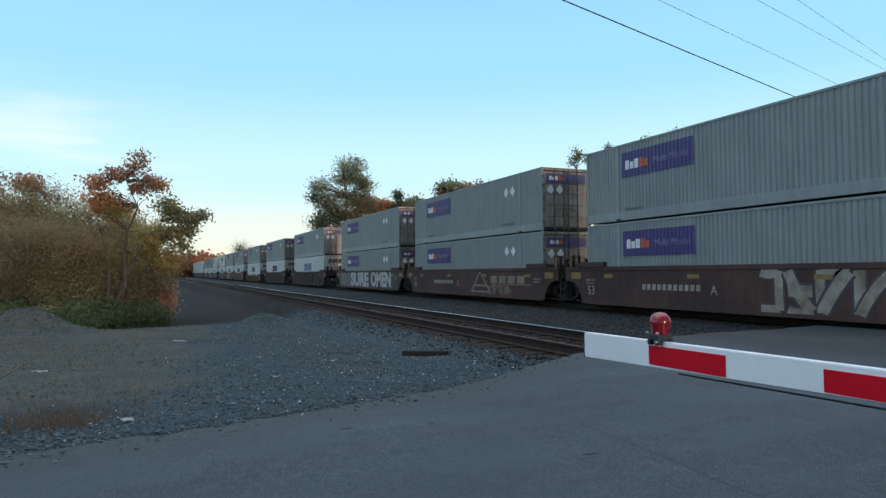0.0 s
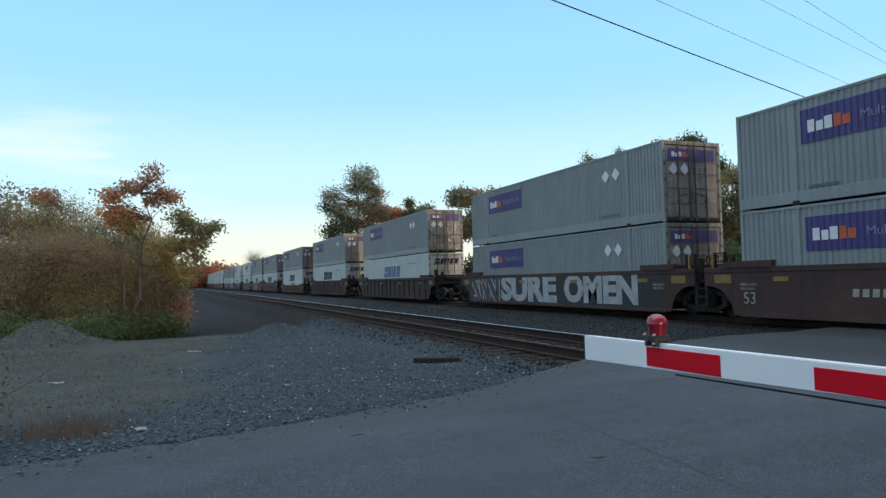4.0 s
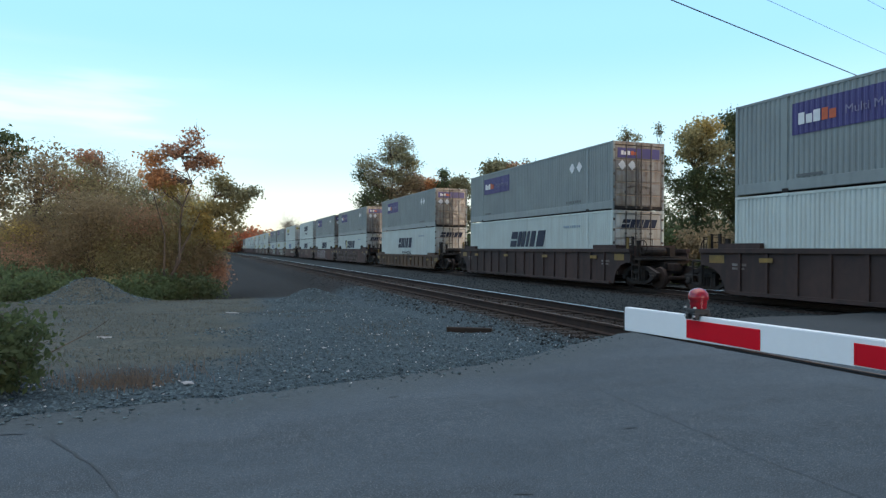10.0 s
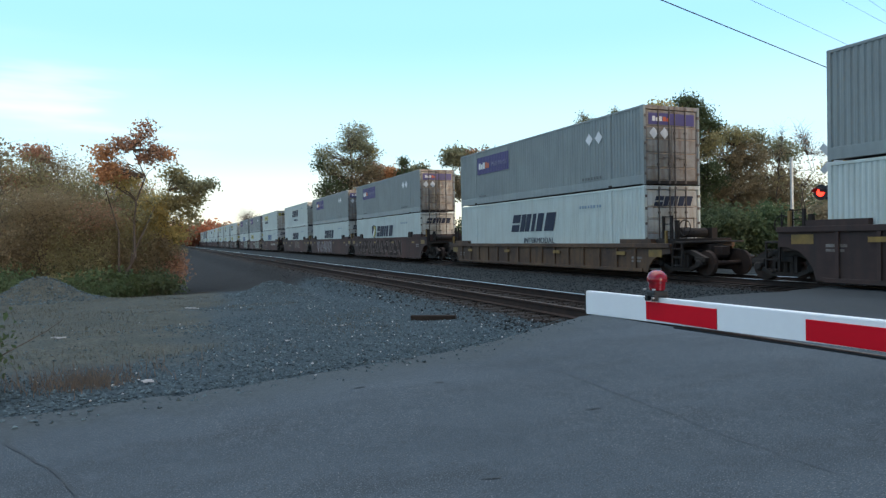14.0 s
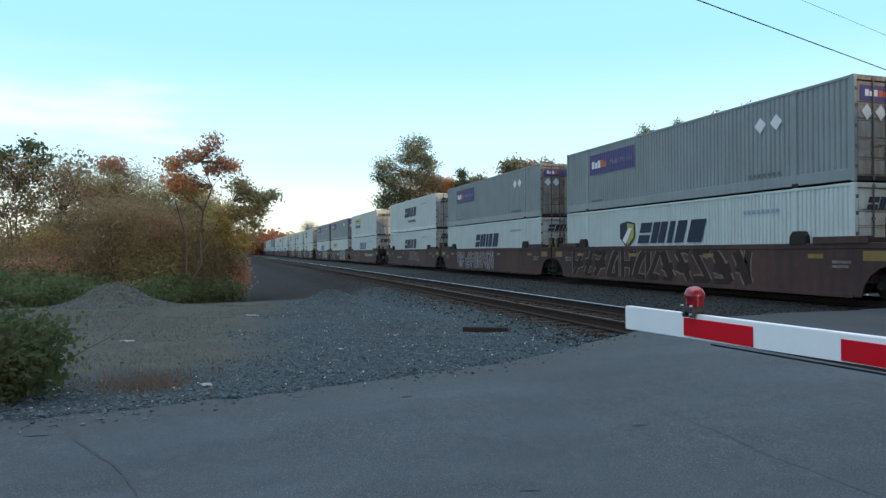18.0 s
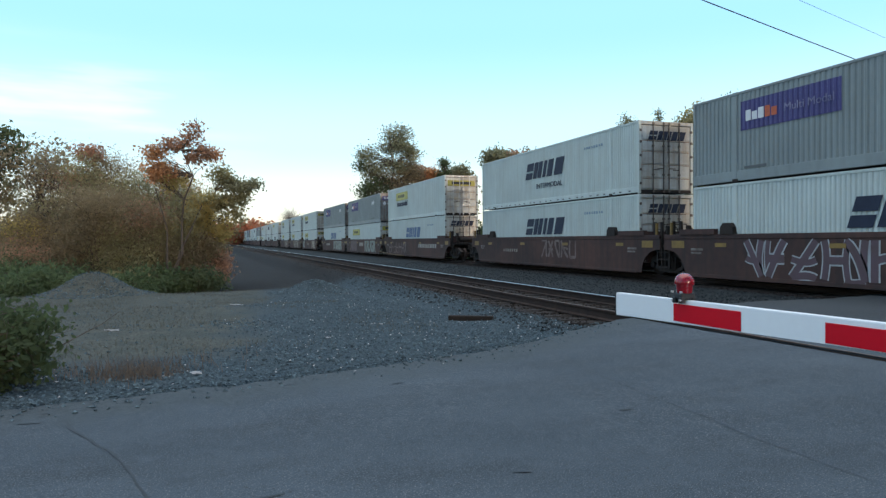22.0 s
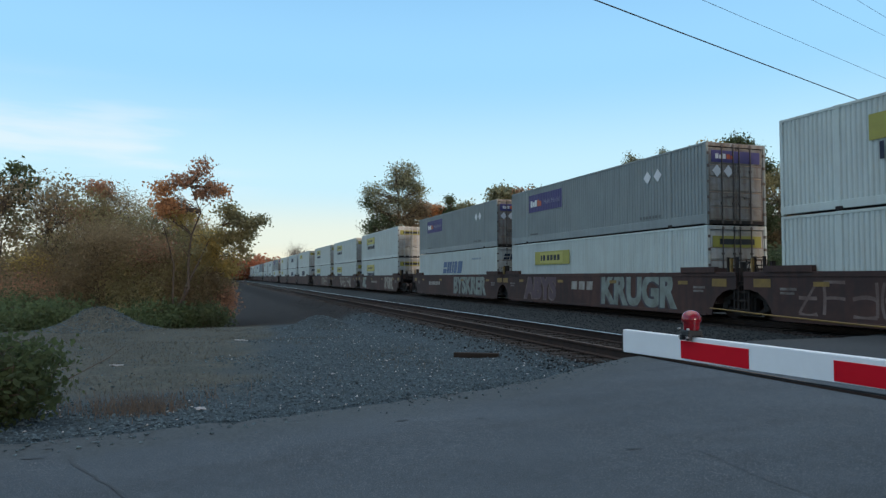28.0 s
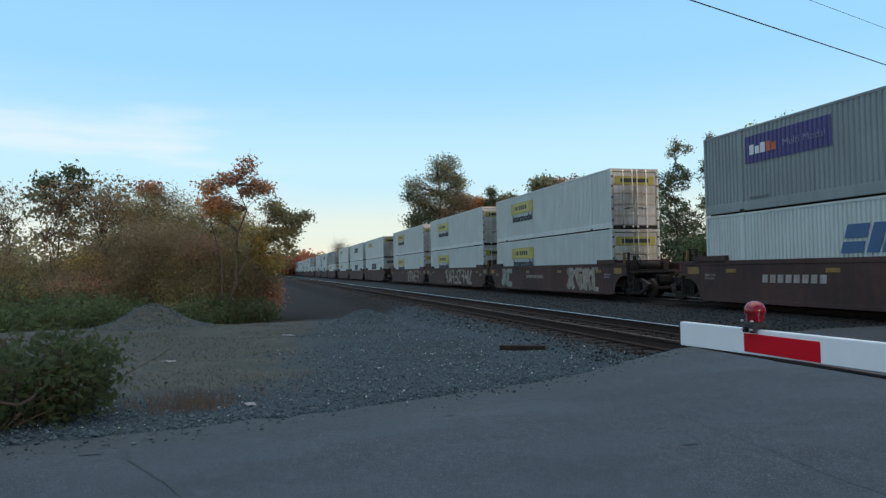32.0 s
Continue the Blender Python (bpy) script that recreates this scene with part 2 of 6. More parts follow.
LEAF_ORANGE = leafmat("orange_leaves", (0.60, 0.31, 0.15), (0.42, 0.23, 0.12))
LEAF_RUST = leafmat("rust_red_leaves", (0.47, 0.275, 0.185), (0.33, 0.205, 0.145))
LEAF_GOLD = leafmat("golden_olive_leaves", (0.497, 0.380, 0.138), (0.331, 0.276, 0.117))
LEAF_BROWN = leafmat("rust_brown_leaves", (0.325, 0.258, 0.162), (0.225, 0.19, 0.122))
LEAF_OLIVE = leafmat("olive_leaves", (0.373, 0.331, 0.172), (0.241, 0.232, 0.131))
LEAF_GREEN = leafmat("green_leaves", (0.12, 0.165, 0.082), (0.075, 0.11, 0.055))
LEAF_DARK = leafmat("dark_green_leaves", (0.30, 0.30, 0.19), (0.20, 0.205, 0.13))
LEAF_FOREST = leafmat("deep_green_leaves", (0.115, 0.145, 0.075), (0.075, 0.10, 0.055))
LEAF_RED = leafmat("red_autumn_leaves", (0.552, 0.214, 0.117), (0.345, 0.152, 0.090))
LEAF_BUSH = leafmat("broad_green_leaves", (0.088, 0.12, 0.056), (0.055, 0.078, 0.038))
STRAW = leafmat("straw", (0.115, 0.106, 0.078), (0.08, 0.076, 0.06))
PALE = material("pale_scrap", (0.40, 0.41, 0.42), 0.8, (0.26, 0.27, 0.28), 8, 0.4)
RED_LIT = bpy.data.materials.new("lit_red_lens")
RED_LIT.use_nodes = True
RED_LIT.node_tree.nodes["Principled BSDF"].inputs["Base Color"].default_value = (0.5, 0.01, 0.01, 1)
RED_LIT.node_tree.nodes["Principled BSDF"].inputs["Emission Color"].default_value = (1.0, 0.03, 0.015, 1)
RED_LIT.node_tree.nodes["Principled BSDF"].inputs["Emission Strength"].default_value = 2.6
DRY = leafmat("dry_grass", (0.185, 0.138, 0.105), (0.125, 0.1, 0.08))

# ---------------------------------------------------------------- mesh helpers


def part(name, bm, mat, parent=None, label="", m=None):
    """One bmesh as one mesh object, under a thing or a part."""
    me = bpy.data.meshes.new(name)
    if isinstance(bm, tuple):
        me.from_pydata(bm[0], [], bm[1])
    else:
        bm.to_mesh(me)
        bm.free()
    me.materials.append(mat)
    ob = new(name, me)
    if parent:
        ob.parent = parent
    if m:
        ob.matrix_basis = m
    if label:
        ob["label"] = label
    return ob


def again(ob, name, parent, m):
    """Another object on the same mesh."""
    o = new(name, ob.data)
    o.parent = parent
    o.matrix_basis = m
    return o


def box(x0, x1, y0, y1, z0, z1, bevel=0.0, bm=None):
    bm = bm or bmesh.new()
    v = [bm.verts.new((x, y, z)) for x in (x0, x1) for y in (y0, y1) for z in (z0, z1)]
    fs = [bm.faces.new([v[i] for i in q]) for q in ((0, 1, 3, 2), (4, 6, 7, 5), (0, 4, 5, 1), (2, 3, 7, 6), (0, 2, 6, 4), (1, 5, 7, 3))]
    if bevel:
        bmesh.ops.bevel(bm, geom=list({e for f in fs for e in f.edges}), offset=bevel, segments=2, affect="EDGES", profile=0.5)
    return bm


def tube(points, radii, sides=8, bm=None, caps=True):
    """A tapered round bar along points."""
    bm = bm or bmesh.new()
    rings = []
    for i, p in enumerate(points):
        p = Vector(p)
        a, b = Vector(points[max(0, i - 1)]), Vector(points[min(len(points) - 1, i + 1)])
        d = (b - a).normalized()
        u = d.orthogonal().normalized()
        w = d.cross(u)
        rings.append([bm.verts.new(p + (u * math.cos(k * math.tau / sides) + w * math.sin(k * math.tau / sides)) * radii[i]) for k in range(sides)])
    for r, s in zip(rings, rings[1:]):
        for k in range(sides):
            bm.faces.new((r[k], r[(k + 1) % sides], s[(k + 1) % sides], s[k]))
    if caps:
        bm.faces.new(rings[0][::-1])
        bm.faces.new(rings[-1])
    return bm


def prism(outline, x0, x1, bm=None):
    """An outline in (y, z), counter-clockwise seen from -x, made thick from x0 (out) to x1."""
    bm = bm or bmesh.new()
    a = [bm.verts.new((x0, y, z)) for y, z in outline]
    b = [bm.verts.new((x1, y, z)) for y, z in outline]
    bm.faces.new(a)
    bm.faces.new(b[::-1])
    for i in range(len(a)):
        j = (i + 1) % len(a)
        bm.faces.new((a[j], a[i], b[i], b[j]))
    return bm


def empty(name, m, label, category, group="", kind=""):
    e = new(name)
    e.empty_display_size = 0.3
    e.matrix_basis = m
    return tagged(e, label, category, group, kind)


def smooth(x, a, b):
    t = min(1.0, max(0.0, (x - a) / (b - a)))
    return t * t * (3 - 2 * t)


def islands(me):
    """The separate pieces of a mesh, as (vertices, faces)."""
    owner = list(range(len(me.vertices)))

    def root(i):
        while owner[i] != i:
            owner[i] = owner[owner[i]]
            i = owner[i]
        return i

    for e in me.edges:
        a, c = root(e.vertices[0]), root(e.vertices[1])
        owner[a] = c
    out = {}
    for f in me.polygons:
        out.setdefault(root(f.vertices[0]), []).append(tuple(f.vertices))
    for fs in out.values():
        ids = sorted({i for f in fs for i in f})
        where = {v: k for k, v in enumerate(ids)}
        yield [tuple(me.vertices[i].co) for i in ids], [tuple(where[i] for i in f) for f in fs]


def words(text, size, mat, parent, m, name="letter", thick=0.004, shear=0.0, weight=0.0, width=0.0):
    """Raised lettering, a mesh for each letter."""
    cu = bpy.data.curves.new(name, "FONT")
    cu.body, cu.size, cu.extrude, cu.shear, cu.offset = text, size, thick, shear, weight
    cu.align_x, cu.align_y, cu.resolution_u = "LEFT", "CENTER", 3
    tmp = bpy.data.objects.new(name, cu)
    scene.collection.objects.link(tmp)
    bpy.context.view_layer.update()
    me = bpy.data.meshes.new_from_object(tmp.evaluated_get(bpy.context.evaluated_depsgraph_get()))
    bpy.data.objects.remove(tmp)
    if width:
        xs = [v.co.x for v in me.vertices]
        m = m @ Matrix.Diagonal((width / (max(xs) - min(xs)), 1, 1, 1))
    for vs, fs in islands(me):
        part(name, (vs, fs), mat, parent, m=m)


# ---------------------------------------------------------------- ground
TRACK_X, TRAIN_X = 6.8, 17.35   # centre lines of the empty track and of the train's track
RAIL_Z, TRAIN_Z = 0.07, -0.2    # heads of their rails at y = 0


def road_edge(x):
    """The road's far edge, y at x."""
    xs = (-60, -6, -0.8, 1.0, 2.25, 3.5, 5.46, 9.0, 14.5, 30.0, 80.0)
    ys = (5.0, 5.4, 6.05, 6.45, 6.88, 7.45, 8.55, 10.2, 12.5, 18.0, 36.0)
    return float(np.interp(x, xs, ys))


def road_z(x, y):
    return 0.06 * smooth(x, 3.5, 5.6) - 0.27 * smooth(x, 8.4, 15.8)


def ground_z(x, y):
    far = max(0.0, y)
    lot = -0.03 - 0.10 * smooth(y, 6, 11) - 0.29 * smooth(y, 11, 24)
    n = noise.noise((x * 0.35, y * 0.35, 0)) * 0.05 + noise.noise((x * 1.3, y * 1.3, 3)) * 0.02
    z = lot + n
    # the land falls away past the gravel, left of the track
    drop = smooth(y, 24, 32) * (1 - smooth(x, -1.0, 5.2))
    z -= 0.7 * drop
    # beds of the two tracks
    bed = smooth(x, 4.3, 5.3)
    z = z * (1 - bed) + bed * (RAIL_Z - 0.19 + GRADE * far + n * 0.3)
    low = smooth(x, 8.6, 10.2)
    z = z * (1 - low) + low * (TRAIN_Z - 0.21 + GRADE * far + n * 0.3)
    z -= 0.35 * smooth(x, 20.5, 23)
    # loose heaps
    z += 0.78 * math.exp(-(((x + 3.6) / 1.05) ** 2 + ((y - 24.6) / 1.0) ** 2))
    z += 0.42 * math.exp(-(((x - 3.3) / 0.8) ** 2 + ((y - 22.6) / 0.8) ** 2))
    # under the road
    e = road_edge(x)
    r = 1 - smooth(y, e - 0.25, e + 0.1)
    return z * (1 - r) + r * (road_z(x, y) - 0.12)


def axis(fine0, fine1, step, far0, far1):
    a = list(np.arange(fine0, fine1, step))
    s, v = step, fine1
    while v < far1:
        a.append(v)
        s *= 1.22
        v += s
    a.append(far1)
    s, v, b = step, fine0, []
    while v > far0:
        s *= 1.22
        v -= s
        b.append(v)
    return sorted(set([far0] + b + a))


def sheet(name, xs, ys, zf, mat):
    vs = [(x, y, zf(x, y)) for y in ys for x in xs]
    nx = len(xs)
    fs = [(j * nx + i, j * nx + i + 1, (j + 1) * nx + i + 1, (j + 1) * nx + i) for j in range(len(ys) - 1) for i in range(nx - 1)]
    me = bpy.data.meshes.new(name)
    me.from_pydata(vs, [], fs)
    me.polygons.foreach_set("use_smooth", [True] * len(fs))
    me.materials.append(mat)
    return new(name, me)


def ground_material():
    """Soil and dry grass, with a spread of crushed stone towards the road and the tracks."""
    m = bpy.data.materials.new("soil_and_gravel")
    m.use_nodes = True
    n, l = m.node_tree.nodes, m.node_tree.links
    b = n["Principled BSDF"]
    b.inputs["Roughness"].default_value = 0.95
    b.inputs["Specular IOR Level"].default_value = 0.12
    tc = n.new("ShaderNodeTexCoord")
    sep = n.new("ShaderNodeSeparateXYZ")
    l.new(tc.outputs["Object"], sep.inputs[0])

    def noise_tex(scale, detail=6):
        t = n.new("ShaderNodeTexNoise")
        t.inputs["Scale"].default_value, t.inputs["Detail"].default_value = scale, detail
        l.new(tc.outputs["Object"], t.inputs["Vector"])
        return t.outputs["Fac"]

    def calc(op, a, bb, c=None):
        q = n.new("ShaderNodeMath")
        q.operation = op
        for i, v in enumerate((a, bb, c)):
            if v is None:
                continue
            if isinstance(v, (int, float)):
                q.inputs[i].default_value = v
            else:
                l.new(v, q.inputs[i])
        return q.outputs[0]

    def ramp(v, a, bb):
        q = n.new("ShaderNodeMapRange")
        q.interpolation_type = "SMOOTHSTEP"
        q.inputs["From Min"].default_value, q.inputs["From Max"].default_value = a, bb
        l.new(v, q.inputs["Value"])
        return q.outputs[0]

    def mix(f, a, bb):
        q = n.new("ShaderNodeMix")
        q.data_type = "RGBA"
        l.new(f, q.inputs["Factor"])
        for k, v in (("A", a), ("B", bb)):
            if isinstance(v, tuple):
                q.inputs[k].default_value = (*v, 1)
            else:
                l.new(v, q.inputs[k])
        return q.outputs["Result"]

    big, mid, fine = noise_tex(0.45), noise_tex(2.2), noise_tex(30, 4)
    soil = mix(ramp(mid, 0.35, 0.65), (0.069, 0.082, 0.074), (0.100, 0.106, 0.090))
    soil = mix(ramp(fine, 0.4, 0.65), soil, (0.046, 0.047, 0.043))
    vor = n.new("ShaderNodeTexVoronoi")
    vor.inputs["Scale"].default_value = 22
    l.new(tc.outputs["Object"], vor.inputs["Vector"])
    stone = mix(vor.outputs["Distance"], (0.053, 0.077, 0.091), (0.030, 0.042, 0.050))
    stone = mix(ramp(fine, 0.5, 0.75), stone, (0.078, 0.108, 0.127))
    # stone lies to the right of a wavy line from the road's edge to the heaps
    edge = calc("MULTIPLY_ADD", big, 3.2, sep.outputs[0])
    edge = calc("MULTIPLY_ADD", sep.outputs[1], -0.10, edge)
    near = calc("MULTIPLY_ADD", sep.outputs[1], -1.0, calc("MULTIPLY_ADD", big, 1.6, 0.0))
    mask = calc("MAXIMUM", ramp(edge, 0.3, 1.7), ramp(near, -8.2, -6.6))
    col = mix(mask, soil, stone)
    # shade on the slope beyond the heaps, put into the ground colour
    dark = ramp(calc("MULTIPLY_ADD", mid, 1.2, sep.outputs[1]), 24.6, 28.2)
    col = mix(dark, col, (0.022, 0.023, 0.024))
    col = mix(ramp(sep.outputs[0], 8.0, 9.0), col, (0.026, 0.032, 0.035))
    # rust and oil between and beside the rails
    off = calc("ABSOLUTE", calc("SUBTRACT", sep.outputs[0], 6.8), 0)
    off = calc("MULTIPLY_ADD", mid, -0.9, off)
    col = mix(ramp(off, 1.5, 0.6), col, (0.024, 0.019, 0.016))
    # oily ballast of the train's track, with the shade under the cars painted in
    off = calc("MULTIPLY_ADD", mid, -0.9, calc("ABSOLUTE", calc("SUBTRACT", sep.outputs[0], 17.35), 0))
    col = mix(ramp(off, 2.1, 1.1), col, (0.02, 0.017, 0.016))
    l.new(col, b.inputs["Base Color"])
    bn = n.new("ShaderNodeBump")
    bn.inputs["Strength"].default_value, bn.inputs["Distance"].default_value = 0.8, 0.03
    l.new(calc("MULTIPLY_ADD", vor.outputs["Distance"], -1.0, fine), bn.inputs["Height"])
    l.new(bn.outputs[0], b.inputs["Normal"])
    return m


xs = axis(-9, 22, 0.3, -1500, 1500)
ys = axis(4, 34, 0.3, -600, 3000)
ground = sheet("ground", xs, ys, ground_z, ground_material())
tagged(ground, "bare soil and blue-grey crushed stone beside the tracks", "ground", kind="structure")



def asphalt():
    """Old asphalt: pale worn patches, dark stains, fine aggregate."""
    m = bpy.data.materials.new("worn_asphalt")
    m.use_nodes = True
    n, l = m.node_tree.nodes, m.node_tree.links
    b = n["Principled BSDF"]
    b.inputs["Roughness"].default_value = 0.9
    b.inputs["Specular IOR Level"].default_value = 0.3
    tc = n.new("ShaderNodeTexCoord")
    stretch = n.new("ShaderNodeMapping")
    stretch.inputs["Scale"].default_value = (0.45, 1.0, 1.0)
    l.new(tc.outputs["Object"], stretch.inputs[0])

    def layer(col, scale, detail, a, c, tone, source):
        t, r, x = n.new("ShaderNodeTexNoise"), n.new("ShaderNodeMapRange"), n.new("ShaderNodeMix")
        t.inputs["Scale"].default_value, t.inputs["Detail"].default_value = scale, detail
        l.new(source, t.inputs["Vector"])
        r.inputs["From Min"].default_value, r.inputs["From Max"].default_value = a, c
        l.new(t.outputs["Fac"], r.inputs["Value"])
        x.data_type = "RGBA"
        l.new(r.outputs[0], x.inputs["Factor"])
        if isinstance(col, tuple):
            x.inputs["A"].default_value = (*col, 1)
        else:
            l.new(col, x.inputs["A"])
        x.inputs["B"].default_value = (*tone, 1)
        return x.outputs["Result"], t

    flat, fine = stretch.outputs[0], tc.outputs["Object"]

    def blend(f, a, tone):
        x = n.new("ShaderNodeMix")
        x.data_type = "RGBA"
        l.new(f, x.inputs["Factor"])
        l.new(a, x.inputs["A"])
        x.inputs["B"].default_value = (*tone, 1)
        return x.outputs["Result"]

    col, _ = layer((0.028, 0.041, 0.053), 0.5, 6, 0.36, 0.62, (0.053, 0.071, 0.088), flat)
    col, _ = layer(col, 1.7, 6, 0.47, 0.72, (0.028, 0.038, 0.047), flat)
    col, _ = layer(col, 6.0, 6, 0.52, 0.74, (0.049, 0.065, 0.080), fine)
    col, _ = layer(col, 26, 3, 0.55, 0.8, (0.03, 0.037, 0.043), fine)
    col, _ = layer(col, 55, 3, 0.56, 0.7, (0.03, 0.037, 0.043), fine)
    col, t = layer(col, 120, 2, 0.56, 0.7, (0.15, 0.168, 0.18), fine)
    # dust and stone grit carried over the ragged edge
    edge, ragged, grit = n.new("ShaderNodeAttribute"), n.new("ShaderNodeTexNoise"), n.new("ShaderNodeMapRange")
    edge.attribute_name = "grit"
    ragged.inputs["Scale"].default_value, ragged.inputs["Detail"].default_value = 3.2, 8
    l.new(fine, ragged.inputs["Vector"])
    total = n.new("ShaderNodeMath")
    total.operation = "MULTIPLY_ADD"
    total.inputs[1].default_value = 1.1
    l.new(ragged.outputs["Fac"], total.inputs[0])
    l.new(edge.outputs["Fac"], total.inputs[2])
    grit.inputs["From Min"].default_value, grit.inputs["From Max"].default_value, grit.inputs["To Max"].default_value = 0.75, 1.25, 0.85
    l.new(total.outputs[0], grit.inputs["Value"])
    speck, tone = n.new("ShaderNodeTexVoronoi"), n.new("ShaderNodeMix")
    speck.inputs["Scale"].default_value = 24
    l.new(fine, speck.inputs["Vector"])
    tone.data_type = "RGBA"
    tone.inputs["A"].default_value, tone.inputs["B"].default_value = (0.060, 0.076, 0.084, 1), (0.034, 0.043, 0.048, 1)
    l.new(speck.outputs["Distance"], tone.inputs["Factor"])
    dust = n.new("ShaderNodeMix")
    dust.data_type = "RGBA"
    l.new(grit.outputs[0], dust.inputs["Factor"])
    l.new(col, dust.inputs["A"])
    l.new(tone.outputs["Result"], dust.inputs["B"])
    col = dust.outputs["Result"]
    # the paving turns darker past the first track, towards the train
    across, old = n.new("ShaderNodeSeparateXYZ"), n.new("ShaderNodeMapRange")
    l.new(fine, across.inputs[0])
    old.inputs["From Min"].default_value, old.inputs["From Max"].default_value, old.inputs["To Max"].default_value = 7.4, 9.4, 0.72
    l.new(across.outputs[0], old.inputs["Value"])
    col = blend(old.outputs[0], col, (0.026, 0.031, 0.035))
    l.new(col, b.inputs["Base Color"])
    bn = n.new("ShaderNodeBump")
    bn.inputs["Strength"].default_value, bn.inputs["Distance"].default_value = 0.5, 0.01
    l.new(t.outputs["Fac"], bn.inputs["Height"])
    l.new(bn.outputs[0], b.inputs["Normal"])
    return m


ASPHALT = asphalt()
rx = axis(-4, 16, 0.12, -60, 60)
vs, fs = [], []
rows = 24
for x in rx:
    e = road_edge(x) + 0.14 * noise.noise((x * 1.1, 0, 7)) + 0.09 * noise.noise((x * 4, 0, 9))
    for j in range(rows + 1):
        y = e - 0.02 - (e + 6.0) * (j / rows) ** 1.3
        vs.append((x, y, road_z(x, y) + 0.012 * noise.noise((x * 0.5, y * 0.5, 5)) - (0.04 if j == 0 else 0.0)))
k = rows + 1
for i in range(len(rx) - 1):
    for j in range(rows):
        fs.append((i * k + j, i * k + j + 1, (i + 1) * k + j + 1, (i + 1) * k + j))
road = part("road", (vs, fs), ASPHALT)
grit = road.data.attributes.new("grit", "FLOAT", "POINT")
grit.data.foreach_set("value", [1 - smooth(vs[i - i % k][1] - v[1], 0.0, 1.5) for i, v in enumerate(vs)])
tagged(road, "worn grey asphalt road that crosses the tracks", "road", kind="structure")

# ---------------------------------------------------------------- tracks


def track(name, cx, zr, y0, y1, label, dull=False):
    """Rails and ties; the track climbs gently away from the road."""
    t = empty(name, Matrix.Translation((cx, 0, 0)), label, "railway track", kind="structure")
    def zz(y):
        return zr + GRADE * y
    for s in (-0.7525, 0.7525):
        bm = bmesh.new()
        prof = ((-0.07, -0.17), (0.07, -0.17), (0.07, -0.155), (0.012, -0.135), (0.012, -0.045), (0.035, -0.03), (0.035, -0.002), (-0.035, -0.002), (-0.035, -0.03), (-0.012, -0.045), (-0.012, -0.135), (-0.07, -0.155))
        ends = [[bm.verts.new((s + px, y, zz(y) + pz)) for px, pz in prof] for y in (y0, y1)]
        for i in range(len(prof)):
            j = (i + 1) % len(prof)
            bm.faces.new((ends[0][i], ends[0][j], ends[1][j], ends[1][i]))
        rail = part("rail", bm, RUST, t, "rusty steel rail")
        bm = bmesh.new()
        crown = ((-0.012, 0.002), (0.016, 0.002)) if dull and s < 0 else ((-0.030, 0.0015), (-0.022, 0.0045), (0.022, 0.0045), (0.030, 0.0015))
        v = [[bm.verts.new((s + px, y, zz(y) + pz)) for y in (y0, y1)] for px, pz in crown]
        for a_, b_ in zip(v, v[1:]):
            bm.faces.new((a_[0], b_[0], b_[1], a_[1]))
        part("running_face", bm, *((RAIL_DULL, rail, "dull rusty rail head") if dull and s < 0 else (RAIL_TOP, rail, "polished bright rail head")))
    tie = None
    y = y0
    i = 0
    while y < min(y1, 110):
        if not (-6 < y < road_edge(cx) - 0.3):
            m = pose(random.uniform(-0.05, 0.05), y, zz(y) - 0.182, 0, 0, random.uniform(-1, 1))
            if tie is None:
                tie = part("tie", box(-1.3, 1.3, -0.115, 0.115, -0.17, 0, 0.012), TIE, t, "dark creosoted timber tie", m)
            else:
                again(tie, "tie", t, m)
        y += 0.52
        i += 1
    return t


track("railway_track", TRACK_X, RAIL_Z, -40, 700, "empty straight railway track with one bright rail", True)
track("train_track", TRAIN_X, TRAIN_Z, -60, 900, "railway track under the passing freight train")

# ---------------------------------------------------------------- containers
LENGTH, WIDTH, HEIGHT = 16.15, 2.59, 2.89
POST = 2.0  # lifting posts stand this far from each end


def corrugated(y0, y1, x_out, depth, z0, z1, pitch, side):
    """Trapezoid-ribbed wall along y; side -1 faces -x."""
    n = max(1, round((y1 - y0) / pitch))
    p = (y1 - y0) / n
    ys, xs_ = [], []
    for i in range(n):
        b = y0 + i * p
        for f, d in ((0.0, 0), (0.40, 0), (0.58, 1), (0.82, 1)):
            ys.append(b + f * p)
            xs_.append(x_out - side * depth * d)
    ys.append(y1)
    xs_.append(x_out)
    vs = [(x, y, z) for x, y in zip(xs_, ys) for z in (z0, z1)]
    fs = [(2 * i, 2 * i + 1, 2 * i + 3, 2 * i + 2) if side < 0 else (2 * i, 2 * i + 2, 2 * i + 3, 2 * i + 1) for i in range(len(ys) - 1)]
    return vs, fs


def slant_mark(parent, y, z, h, mat, x, length=4.0):
    """Plain slanted blocks in place of a maker's mark, from y towards -y: (start, width, foot, head) in shares of its size."""
    k = 0.34 * h
    w = length - k
    for at, wide, foot, head in ((0.0, 0.185, 0.0, 0.40), (0.0, 0.185, 0.52, 1.0), (0.215, 0.10, 0.0, 1.0), (0.335, 0.10, 0.0, 1.0), (0.475, 0.075, 0.0, 1.0), (0.59, 0.13, 0.0, 1.0), (0.775, 0.20, 0.0, 1.0)):
        a, b = y - at * w, y - (at + wide) * w
        part("mark_bar", prism([(a - k * foot, z + h * foot), (a - k * head, z + h * head), (b - k * head, z + h * head), (b - k * foot, z + h * foot)], -0.004, 0.004), mat, parent, m=Matrix.Translation((x, 0, 0)))


SIDE_TEXT = Matrix(((0, 0, -1, 0), (-1, 0, 0, 0), (0, 1, 0, 0), (0, 0, 0, 1)))    # reads along -y on a wall that faces -x


